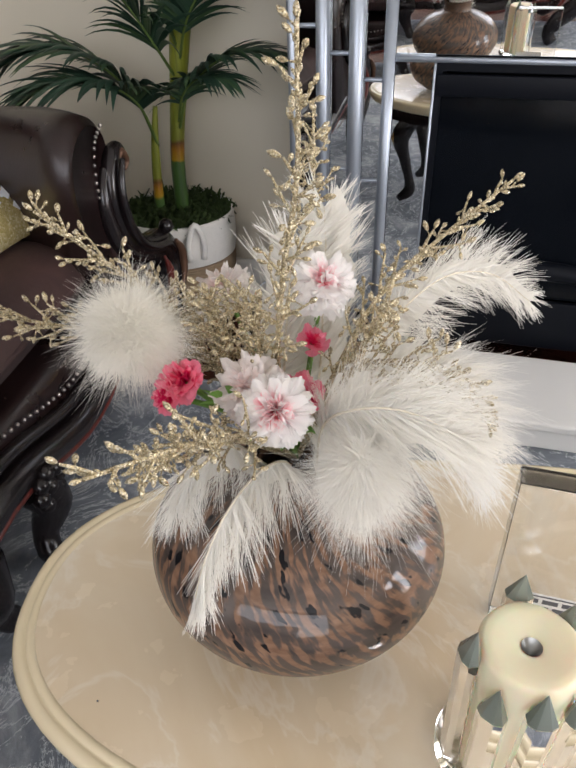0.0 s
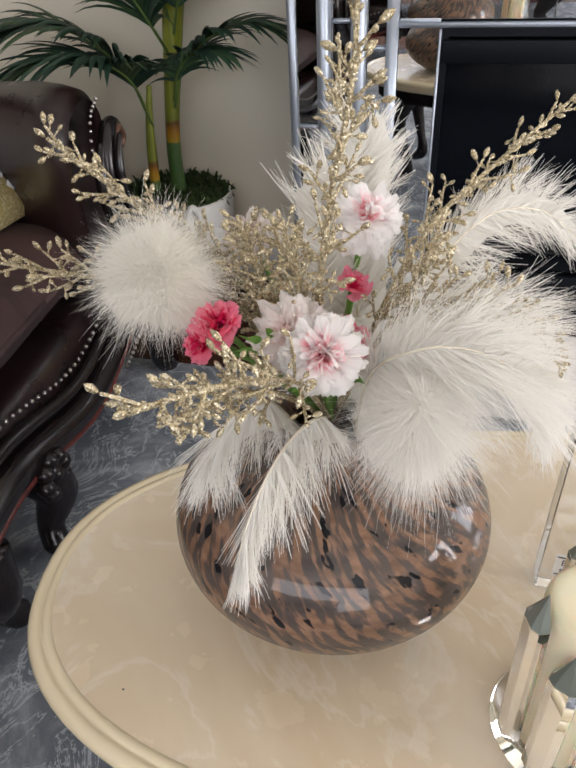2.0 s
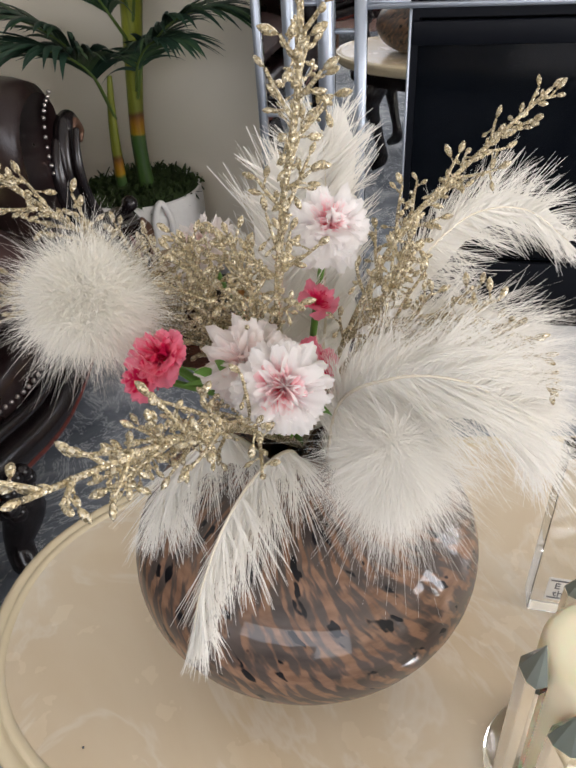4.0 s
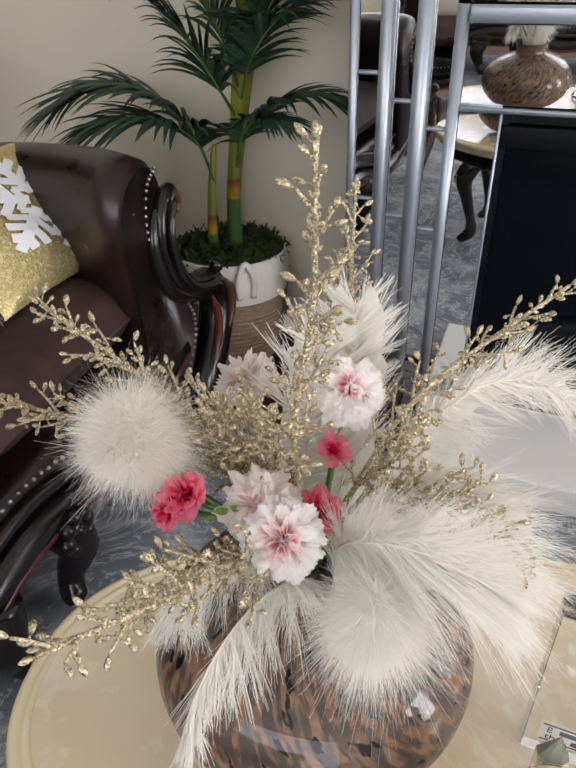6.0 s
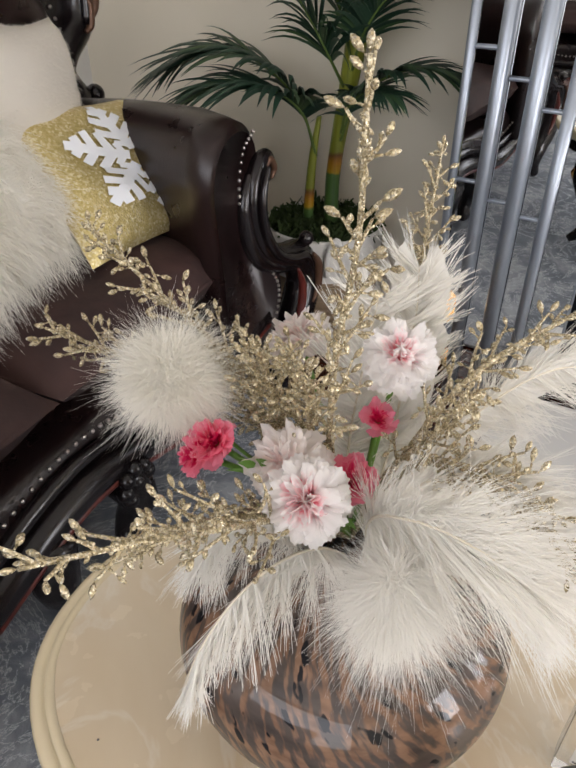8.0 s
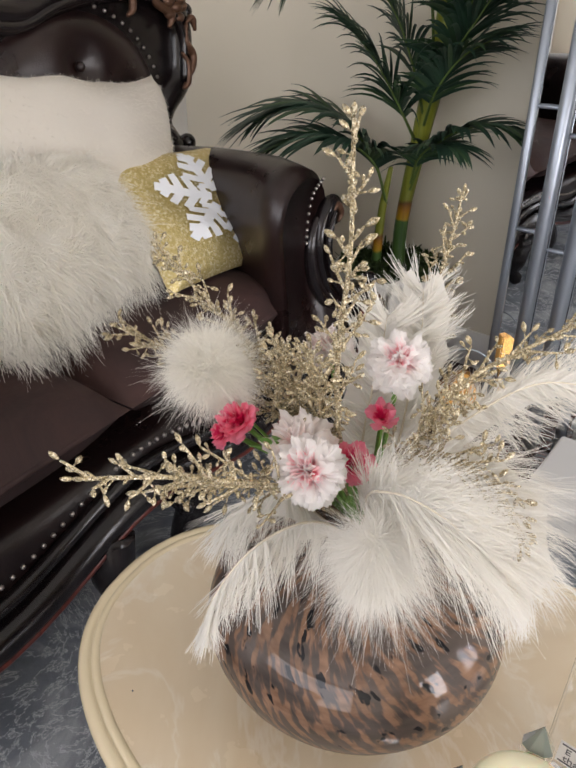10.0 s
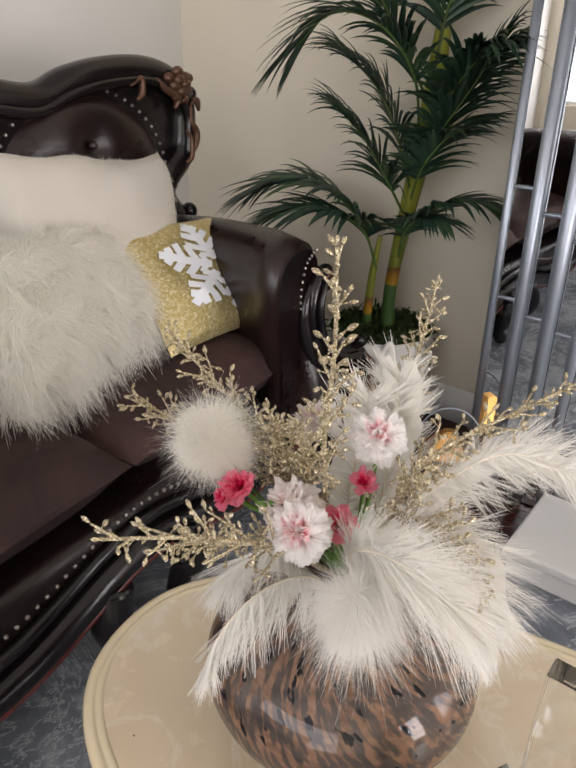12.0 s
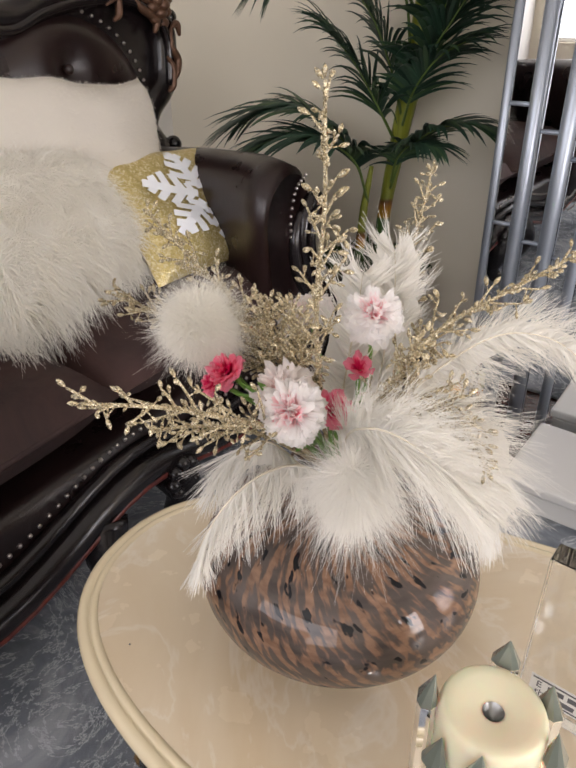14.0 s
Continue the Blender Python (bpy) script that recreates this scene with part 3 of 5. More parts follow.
        # carved ebony scroll on the front of the arm
        sc = [(0.680, 0.625), (0.698, 0.650), (0.675, 0.677), (0.64, 0.665), (0.618, 0.625), (0.612, 0.575), (0.635, 0.51), (0.695, 0.445), (0.775, 0.405), (0.855, 0.38), (0.905, 0.32),
              (0.895, 0.25), (0.84, 0.18), (0.77, 0.12), (0.74, 0.06), (0.765, 0.012)]
        tube("arm_scroll", smooth_path([(0.325, flip * a, b) for a, b in sc], 80), [0.010, 0.014, 0.017, 0.02, 0.022, 0.023, 0.025, 0.028, 0.033, 0.038, 0.044, 0.05, 0.05, 0.045, 0.036, 0.034], EBONY, arm, "carved ebony scroll", 14)
        tube("arm_scroll_inner", smooth_path([(0.318, flip * (a - 0.028), b - 0.012) for a, b in sc[3:13]], 60), [0.010, 0.018, 0.022, 0.024, 0.028, 0.03, 0.028], EBONY, arm, "", 10)
        tube("arm_scroll_outer", smooth_path([(0.30, flip * (a + 0.012), b - 0.03) for a, b in sc[4:12]], 60), [0.010, 0.016, 0.02, 0.024, 0.03, 0.03], EBONY, arm, "", 10)
        tube("arm_scroll_bead", smooth_path([(0.356, flip * (a - 0.008), b + 0.004) for a, b in sc[3:12]], 50), [0.006, 0.010, 0.012, 0.014, 0.012], EBONY, arm, "", 8)
        tube("red_leaf", smooth_path([(0.37, flip * a, b) for a, b in ((0.77, 0.38), (0.80, 0.32), (0.79, 0.25), (0.75, 0.20))], 20), [0.003, 0.012, 0.012, 0.003], REDWOOD, arm, "red rubbed carved leaf", 8)
        tube("gilt_leaf", smooth_path([(0.372, flip * a, b) for a, b in ((0.865, 0.385), (0.90, 0.34), (0.90, 0.28), (0.87, 0.24))], 16), [0.005, 0.014, 0.012, 0.004], GILT, arm, "bronze leaf", 8)
        tube("gilt_leaf", smooth_path([(0.340, flip * a, b) for a, b in ((0.64, 0.655), (0.666, 0.674), (0.688, 0.650), (0.676, 0.63))], 16), [0.004, 0.009, 0.009, 0.004], GILT, arm, "bronze leaf", 8)
        kb = bmesh.new()
        bmesh.ops.create_uvsphere(kb, u_segments=14, v_segments=9, radius=0.02)
        bmesh.ops.translate(kb, verts=kb.verts, vec=(0.350, flip * 0.862, 0.425))
        part("scroll_knob", kb, EBONY, arm)
        line = smooth_path([(0.315, flip * a, b) for a, b in ((0.640, 0.735), (0.592, 0.705), (0.570, 0.63), (0.588, 0.555), (0.645, 0.475), (0.71, 0.40), (0.765, 0.33), (0.765, 0.26), (0.70, 0.20), (0.60, 0.17), (0.52, 0.16))], 46)
        for p in line:
            stud(*p)
    # legs
    for y in (-0.80, 0.80, -0.10, 0.10):
        x = 0.30 if abs(y) > 0.5 else 0.285
        if abs(y) < 0.5:
            path = [(x, y, 0.21), (x + 0.02, y * 1.2, 0.14), (x, y * 1.0, 0.07), (x + 0.012, y * 0.8, 0.03), (x + 0.02, y * 0.7, 0.018)]
            tube("leg", smooth_path(path, 20), [0.05, 0.042, 0.026, 0.026, 0.014], EBONY, S, "carved cabriole leg", 12)
    for y in (-0.75, 0.75):
        tube("leg", smooth_path([(-0.36, y, 0.2), (-0.40, y, 0.1), (-0.43, y, 0.006)], 10), [0.035, 0.03, 0.025], EBONY, S, "", 10)
    # carved cluster where the seat rail meets a centre leg
    for k in range(9):
        kb = bmesh.new()
        bmesh.ops.create_icosphere(kb, subdivisions=2, radius=0.018)
        bmesh.ops.translate(kb, verts=kb.verts, vec=(0.325, 0.10 + 0.035 * math.cos(k * 0.8) * (0 if k == 0 else 1), 0.20 + 0.035 * math.sin(k * 0.8) * (0 if k == 0 else 1)))
        part("carved_berry", kb, EBONY, S)
    # back: an upholstered panel in a carved frame at either end and a raised middle
    crest = [(0.86, 0.60), (0.875, 0.70), (0.80, 0.80), (0.82, 0.86), (0.89, 0.92), (0.905, 1.0), (0.90, 1.06), (0.85, 1.118), (0.74, 1.145), (0.60, 1.14), (0.48, 1.118), (0.38, 1.085), (0.25, 1.10), (0.12, 1.13), (0.0, 1.14)]
    right = smooth_path(crest, 60)
    outer = [tuple(p) for p in right] + [(-a, b) for a, b in right[::-1][1:]]
    part("backrest", prism([(-0.80, 0.25)] + [(0.95 * a, b - 0.03) for a, b in outer[::-1]] + [(0.80, 0.25)], X0 - 0.10, X0 - 0.03, 0.01), EBONY, S, "dark wooden back")
    for flip in (1, -1):
        tube("back_frame", [(X0 - 0.045, flip * (a - 0.035), b - 0.03) for a, b in right[6:]], 0.042, EBONY, S, "carved ebony back frame", 14)
        tube("back_bead", [(X0 - 0.005, flip * (a - 0.055), b - 0.05) for a, b in right[18:]], 0.012, EBONY, S, "", 8)
        # oval leather panel
        vs, fs = [], []
        nr, na = 10, 40
        cy, cz, ry, rz = 0.475, 0.835, 0.285, 0.235
        for i in range(nr + 1):
            for k in range(na):
                t = 2 * math.pi * k / na
                r = i / nr
                y, z = cy + ry * r * math.cos(t), cz + rz * r * math.sin(t)
                h = 0.055 * math.sqrt(max(1 - r ** 2.5, 0))
                for by, bz in ((0.36, 0.87), (0.50, 0.75), (0.60, 0.87), (0.47, 0.95)):
                    h -= 0.035 * math.exp(-((y - by) ** 2 + (z - bz) ** 2) / 0.0012)
                vs.append((X0 - 0.035 + h, flip * y, z))
        for i in range(nr):
            for k in range(na):
                q = (i * na + k, i * na + (k + 1) % na, (i + 1) * na + (k + 1) % na, (i + 1) * na + k)
                fs.append(q[::-1] if flip > 0 else q)
        raw("back_panel", vs, fs, LEATHER, S, "tufted brown leather back panel")
        for by, bz in ((0.36, 0.87), (0.50, 0.75), (0.47, 0.95)):
            kb = bmesh.new()
            bmesh.ops.create_uvsphere(kb, u_segments=10, v_segments=6, radius=0.012)
            bmesh.ops.translate(kb, verts=kb.verts, vec=(X0 - 0.0, flip * by, bz))
            part("tuft_button", kb, LEATHER, S)
        for k in range(34):
            t = -0.7 + 3.6 * k / 33
            stud(X0 - 0.028, flip * (cy + (ry + 0.012) * math.cos(t)), cz + (rz + 0.012) * math.sin(t))
        # rosette and leaf scrolls at the shoulder
        ros = bmesh.new()
        for k in range(11):
            t, r = k * 2.4, 0.012 + 0.0035 * k
            g = bmesh.ops.create_icosphere(ros, subdivisions=2, radius=0.018)
            bmesh.ops.scale(ros, verts=g["verts"], vec=(0.7, 1.2, 0.8))
            bmesh.ops.translate(ros, verts=g["verts"], vec=(X0 + 0.012 - 0.0015 * k, flip * (0.815 + r * math.cos(t)), 1.085 + r * math.sin(t)))
        part("rosette", ros, GILT, S, "carved bronze rose")
        for pts, rad in ((((0.86, 1.03), (0.855, 0.985), (0.88, 0.95), (0.865, 0.91), (0.845, 0.90)), 0.011), (((0.835, 0.96), (0.855, 0.93), (0.85, 0.885), (0.83, 0.87)), 0.010),
                         (((0.86, 1.03), (0.885, 1.04), (0.895, 1.01)), 0.009), (((0.72, 1.10), (0.75, 1.075), (0.80, 1.05), (0.79, 1.02)), 0.011), (((0.62, 1.085), (0.66, 1.10), (0.66, 1.065), (0.64, 1.05)), 0.009)):
            tube("carved_leaf", smooth_path([(X0 + 0.002, flip * a, b) for a, b in pts], 18), [rad * 0.4, rad, rad * 1.1, rad * 0.5], GILT, S, "bronze leaf scroll", 8)
        for a, b, r in ((0.88, 0.715, 0.026), (0.845, 0.865, 0.024), (0.905, 1.055, 0.022), (0.70, 1.132, 0.016)):
            kb = bmesh.new()
            bmesh.ops.create_uvsphere(kb, u_segments=12, v_segments=8, radius=r)
            bmesh.ops.translate(kb, verts=kb.verts, vec=(X0 - 0.04, flip * a, b))
            part("scroll_knob", kb, EBONY, S)
    return S


CS, SN = math.cos(radians(6.0)), math.sin(radians(6.0))


def sofa_at(s, p, z=0.0):
    return Vector((s * CS + p * SN, -s * SN + p * CS, z))


SET_S, SET_P = -0.857, 0.888
sofa_m = Matrix.Translation(sofa_at(SET_S, SET_P, 0.004)) @ pose(0, 0, 0, 0, 0, SOFA)
sofa = settee(sofa_m)
sofa_b = copy_thing(sofa, Matrix.Translation(room(-0.35, -1.45, 0.004)) @ pose(0, 0, 0, 0, 0, ROOM + 90))

# ---- cushions on the settee ----


def patch(c, a, b, bulge, side):
    """A point of a plump cushion with corners c (top-left, top-right, bottom-right, bottom-left), a and b from 0 to 1."""
    tl, tr, br, bl = c
    pa, pb = a, b
    p = tl * (1 - pa) * (1 - pb) + tr * pa * (1 - pb) + br * pa * pb + bl * (1 - pa) * pb
    ctr = (tl + tr + br + bl) / 4
    ea, eb = 2 * a - 1, 2 * b - 1
    pinch = 0.075 * ((1 - ea * ea) * abs(eb) ** 3 + (1 - eb * eb) * abs(ea) ** 3)
    p = p + (ctr - p) * pinch
    n = (tr - tl).cross(bl - tl).normalized()
    h = (max(0.0, (1 - ea ** 4) * (1 - eb ** 4))) ** 0.55
    wr = noise.noise(Vector((a * 4, b * 4, side * 3.1))) * 0.012 * h
    return p - n * side * (bulge * h + wr)


def cushion_mesh(c, bulge, n=24, sides=(1, -1)):
    vs, fs = [], []
    for side in sides:
        o = len(vs)
        for i in range(n + 1):
            for j in range(n + 1):
                vs.append(patch(c, i / n, j / n, bulge, side))
        for i in range(n):
            for j in range(n):
                q = (o + i * (n + 1) + j, o + (i + 1) * (n + 1) + j, o + (i + 1) * (n + 1) + j + 1, o + i * (n + 1) + j + 1)
                fs.append(q if side < 0 else q[::-1])
    return vs, fs


def gold_cushion():
    c = [Vector((-0.825, 1.300, 0.792)), Vector((-0.775, 1.735, 0.748)), Vector((-0.510, 1.730, 0.497)), Vector((-0.585, 1.235, 0.540))]
    g = thing("throw_cushion", Matrix.Identity(4), "gold sequin cushion with a white snowflake, leaning on the settee", "cushion", "cushions on the settee")
    v, f = cushion_mesh(c, 0.048, 28, (1,))
    raw("front", v, f, SEQUIN, g, "gold sequin front")
    v, f = cushion_mesh(c, 0.05, 20, (-1,))
    raw("back", v, f, BACKING, g, "white fabric back")
    # six-armed snowflake of raised white sequins
    vs, fs = [], []
    ca, cb, R = 0.57, 0.51, 0.42

    def strip(x0, y0, x1, y1, w):
        n = 8
        o = len(vs)
        dx, dy = x1 - x0, y1 - y0
        l = math.hypot(dx, dy)
        px, py = -dy / l * w, dx / l * w
        for k in range(n + 1):
            t = k / n
            for s in (-1, 1):
                a, b = ca + x0 + dx * t + px * s, cb + y0 + dy * t + py * s
                a, b = min(max(a, 0.02), 0.985), min(max(b, 0.02), 0.985)
                p = patch(c, a, b, 0.048, 1)
                q = patch(c, a, b, 0.0515, 1)
                vs.append(q + (q - p).normalized() * 0.001)
        for k in range(n):
            fs.append((o + 2 * k, o + 2 * k + 1, o + 2 * k + 3, o + 2 * k + 2))

    for k in range(6):
        vs, fs = [], []
        t = k * math.pi / 3 + 0.45
        ux, uy = math.cos(t), math.sin(t)
        strip(0.06 * ux, 0.06 * uy, R * ux, R * uy, 0.03)
        for r, l in ((0.15, 0.15), (0.245, 0.13), (0.33, 0.075)):
            for s in (1, -1):
                t2 = t + s * 1.02
                strip(r * ux, r * uy, r * ux + l * math.cos(t2), r * uy + l * math.sin(t2), 0.026)
        t3 = t + math.pi / 6
        strip(0.09 * ux, 0.09 * uy, 0.15 * math.cos(t3), 0.15 * math.sin(t3), 0.02)
        t3 = t - math.pi / 6
        strip(0.09 * ux, 0.09 * uy, 0.15 * math.cos(t3), 0.15 * math.sin(t3), 0.02)
        raw("snowflake_arm", vs, fs, SNOW, g, "arm of a white sequin snowflake")
    lab = part("care_label", box(-0.012, 0.012, -0.002, 0.002, -0.02, 0.02, 0.001, 1), BACKING, g)
    lab.matrix_local = Matrix.Translation(c[2] + Vector((0.012, 0.0, 0.02))) @ pose(0, 0, 0, 0, 20, 30)
    return g


gold_cushion()


def fur_cover(vs, fs, count, length, width, droop, seed, mess=0.5):
    """Hair strands rooted on the faces of a mesh."""
    rng = np.random.default_rng(seed)
    v = np.array([tuple(p) for p in vs], float)
    q = np.array(fs)
    a, b, c, d = (v[q[:, k]] for k in range(4))
    nrm = np.cross(c - a, d - b)
    area = np.linalg.norm(nrm, axis=1)
    pick = rng.choice(len(q), count, p=area / area.sum())
    s, t = rng.random((2, count, 1))
    pos = (a[pick] * (1 - s) + b[pick] * s) * (1 - t) + (d[pick] * (1 - s) + c[pick] * s) * t
    nn = unit(nrm[pick])
    cell = (np.floor(pos / (length * 0.7)) @ np.array((73.0, 179.0, 283.0))).astype(int) % 997
    sway = rng.normal(size=(997, 3))
    dirs = unit(nn + mess * 0.8 * sway[cell] + mess * 0.45 * rng.normal(size=(count, 3)))
    ln = length * (0.6 + 0.6 * rng.random(count))
    return strands(pos - nn * 0.002, dirs, ln, width, np.tile((0, 0, -droop), (count, 1)) + 0.25 * rng.normal(size=(count, 3)), 3, 0.2, seed)


def plush_cushion():
    c = [sofa_at(-1.05, 0.96, 0.955), sofa_at(-1.05, 1.545, 0.93), sofa_at(-0.92, 1.52, 0.53), sofa_at(-0.90, 1.0, 0.52)]
    g = thing("fleece_cushion", Matrix.Identity(4), "large cream fleece cushion propped against the settee back", "cushion", "cushions on the settee")
    v, f = cushion_mesh(c, 0.09, 26)
    v = [Vector(p) + Vector((0.02, 0.02, 0.045)) * noise.noise(Vector(p) * 5.5 + Vector((3.1, 0, 0.4))) for p in v]
    raw("cover", v, f, PLUSH, g)
    v2, f2 = fur_cover(v, f, 22000, 0.010, 0.0010, 0.4, 3, 0.7)
    tagged(raw("nap", v2, f2, PLUSH, g), kind="stuff")
    return g


def shaggy_cushion():
    c = [sofa_at(-0.93, 0.72, 0.83), sofa_at(-0.955, 1.19, 0.80), sofa_at(-0.82, 1.25, 0.56), sofa_at(-0.74, 0.76, 0.56)]
    g = thing("shaggy_cushion", Matrix.Identity(4), "shaggy ivory long-fur cushion on the settee seat", "cushion", "cushions on the settee")
    v, f = cushion_mesh(c, 0.10, 22)
    raw("cover", v, f, FUR, g)
    v2, f2 = fur_cover(v, f, 26000, 0.058, 0.0016, 0.8, 5, 0.75)
    tagged(raw("long_fur", v2, f2, FUR, g), kind="stuff")
    tag = part("fabric_tag", box(-0.006, 0.006, -0.012, 0.012, -0.02, 0.02, 0.002, 1), BLACKMETAL, g, "small black tag")
    tag.matrix_local = Matrix.Translation(sofa_at(-0.92, 1.215, 0.725))
    return g


plush_cushion()
shaggy_cushion()
for du, l in ((-0.35, 0.0), (0.30, 0.15)):
    m0 = Matrix.Translation(room(-0.35 + du, -1.62, 0.0)) @ pose(0, 0, 0, 0, 0, ROOM)
    v, f = cushion_mesh([Vector((-0.26, 0, 0.93)), Vector((0.26, 0, 0.93)), Vector((0.24, 0.14, 0.49)), Vector((-0.24, 0.14, 0.49))], 0.08, 16)
    cu = raw("fleece_cushion", v, f, PLUSH)
    cu.matrix_world = m0
    tagged(cu, "cream fleece cushion on the second settee", "cushion", "cushions on the second settee")

# ---- potted palm ----
POT = Vector((-0.361, 2.108, 0.0))


def frond(path, length, count, parent, width=0.016, droop=0.35, single=False, seed=1):
    """A palm leaf: a thin rib and two rows of narrow leaflets, each one a part where they are seen best."""
    rng = np.random.default_rng(seed)
    p = smooth_path(path, 40)
    v, f = tube_data(p, [0.0045, 0.003, 0.0012], 6)
    rib = raw("rib", v, f, RIB, parent)
    vs, fs = [], []
    tan = unit(np.gradient(p, axis=0))
    up = np.array([0, 0, 1.0])
    for k in range(count):
        t = 0.22 + 0.78 * (k + 0.5) / count
        i = int(t * 40)
        base, tn = p[i], tan[i]
        sd = unit(np.cross(tn, up))
        nm = np.cross(sd, tn)
        ln = length * (0.5 + 0.7 * math.sin(math.pi * min(1, 0.2 + 0.72 * t)) ** 0.7) * (0.9 + 0.2 * rng.random())
        for s in (1, -1):
            d = unit(sd * s * (1.0 - 0.45 * t) + tn * (0.6 + 0.8 * t) + nm * (0.22 + 0.10 * rng.normal()))
            wd = unit(np.cross(d, nm))
            lv, lf = [], []
            curl = droop * (0.7 + 0.6 * rng.random())
            for j in range(7):
                r = j / 6
                c = base + d * ln * r - up * curl * ln * r * r
                w = width * (0.45 + 0.55 * min(1, r * 4)) * (1 - r ** 2.5) * 0.5
                lv += [c - wd * w, c + nm * w * 0.4, c + wd * w]
            for j in range(6):
                a = 3 * j
                lf += [(a, a + 1, a + 4, a + 3), (a + 1, a + 2, a + 5, a + 4)]
            if single:
                raw("leaflet", lv, lf, LEAF, rib)
            else:
                o = len(vs)
                vs += lv
                fs += [tuple(x + o for x in q) for q in lf]
    if vs:
        tagged(raw("foliage", vs, fs, LEAF, rib), kind="stuff")
    return rib


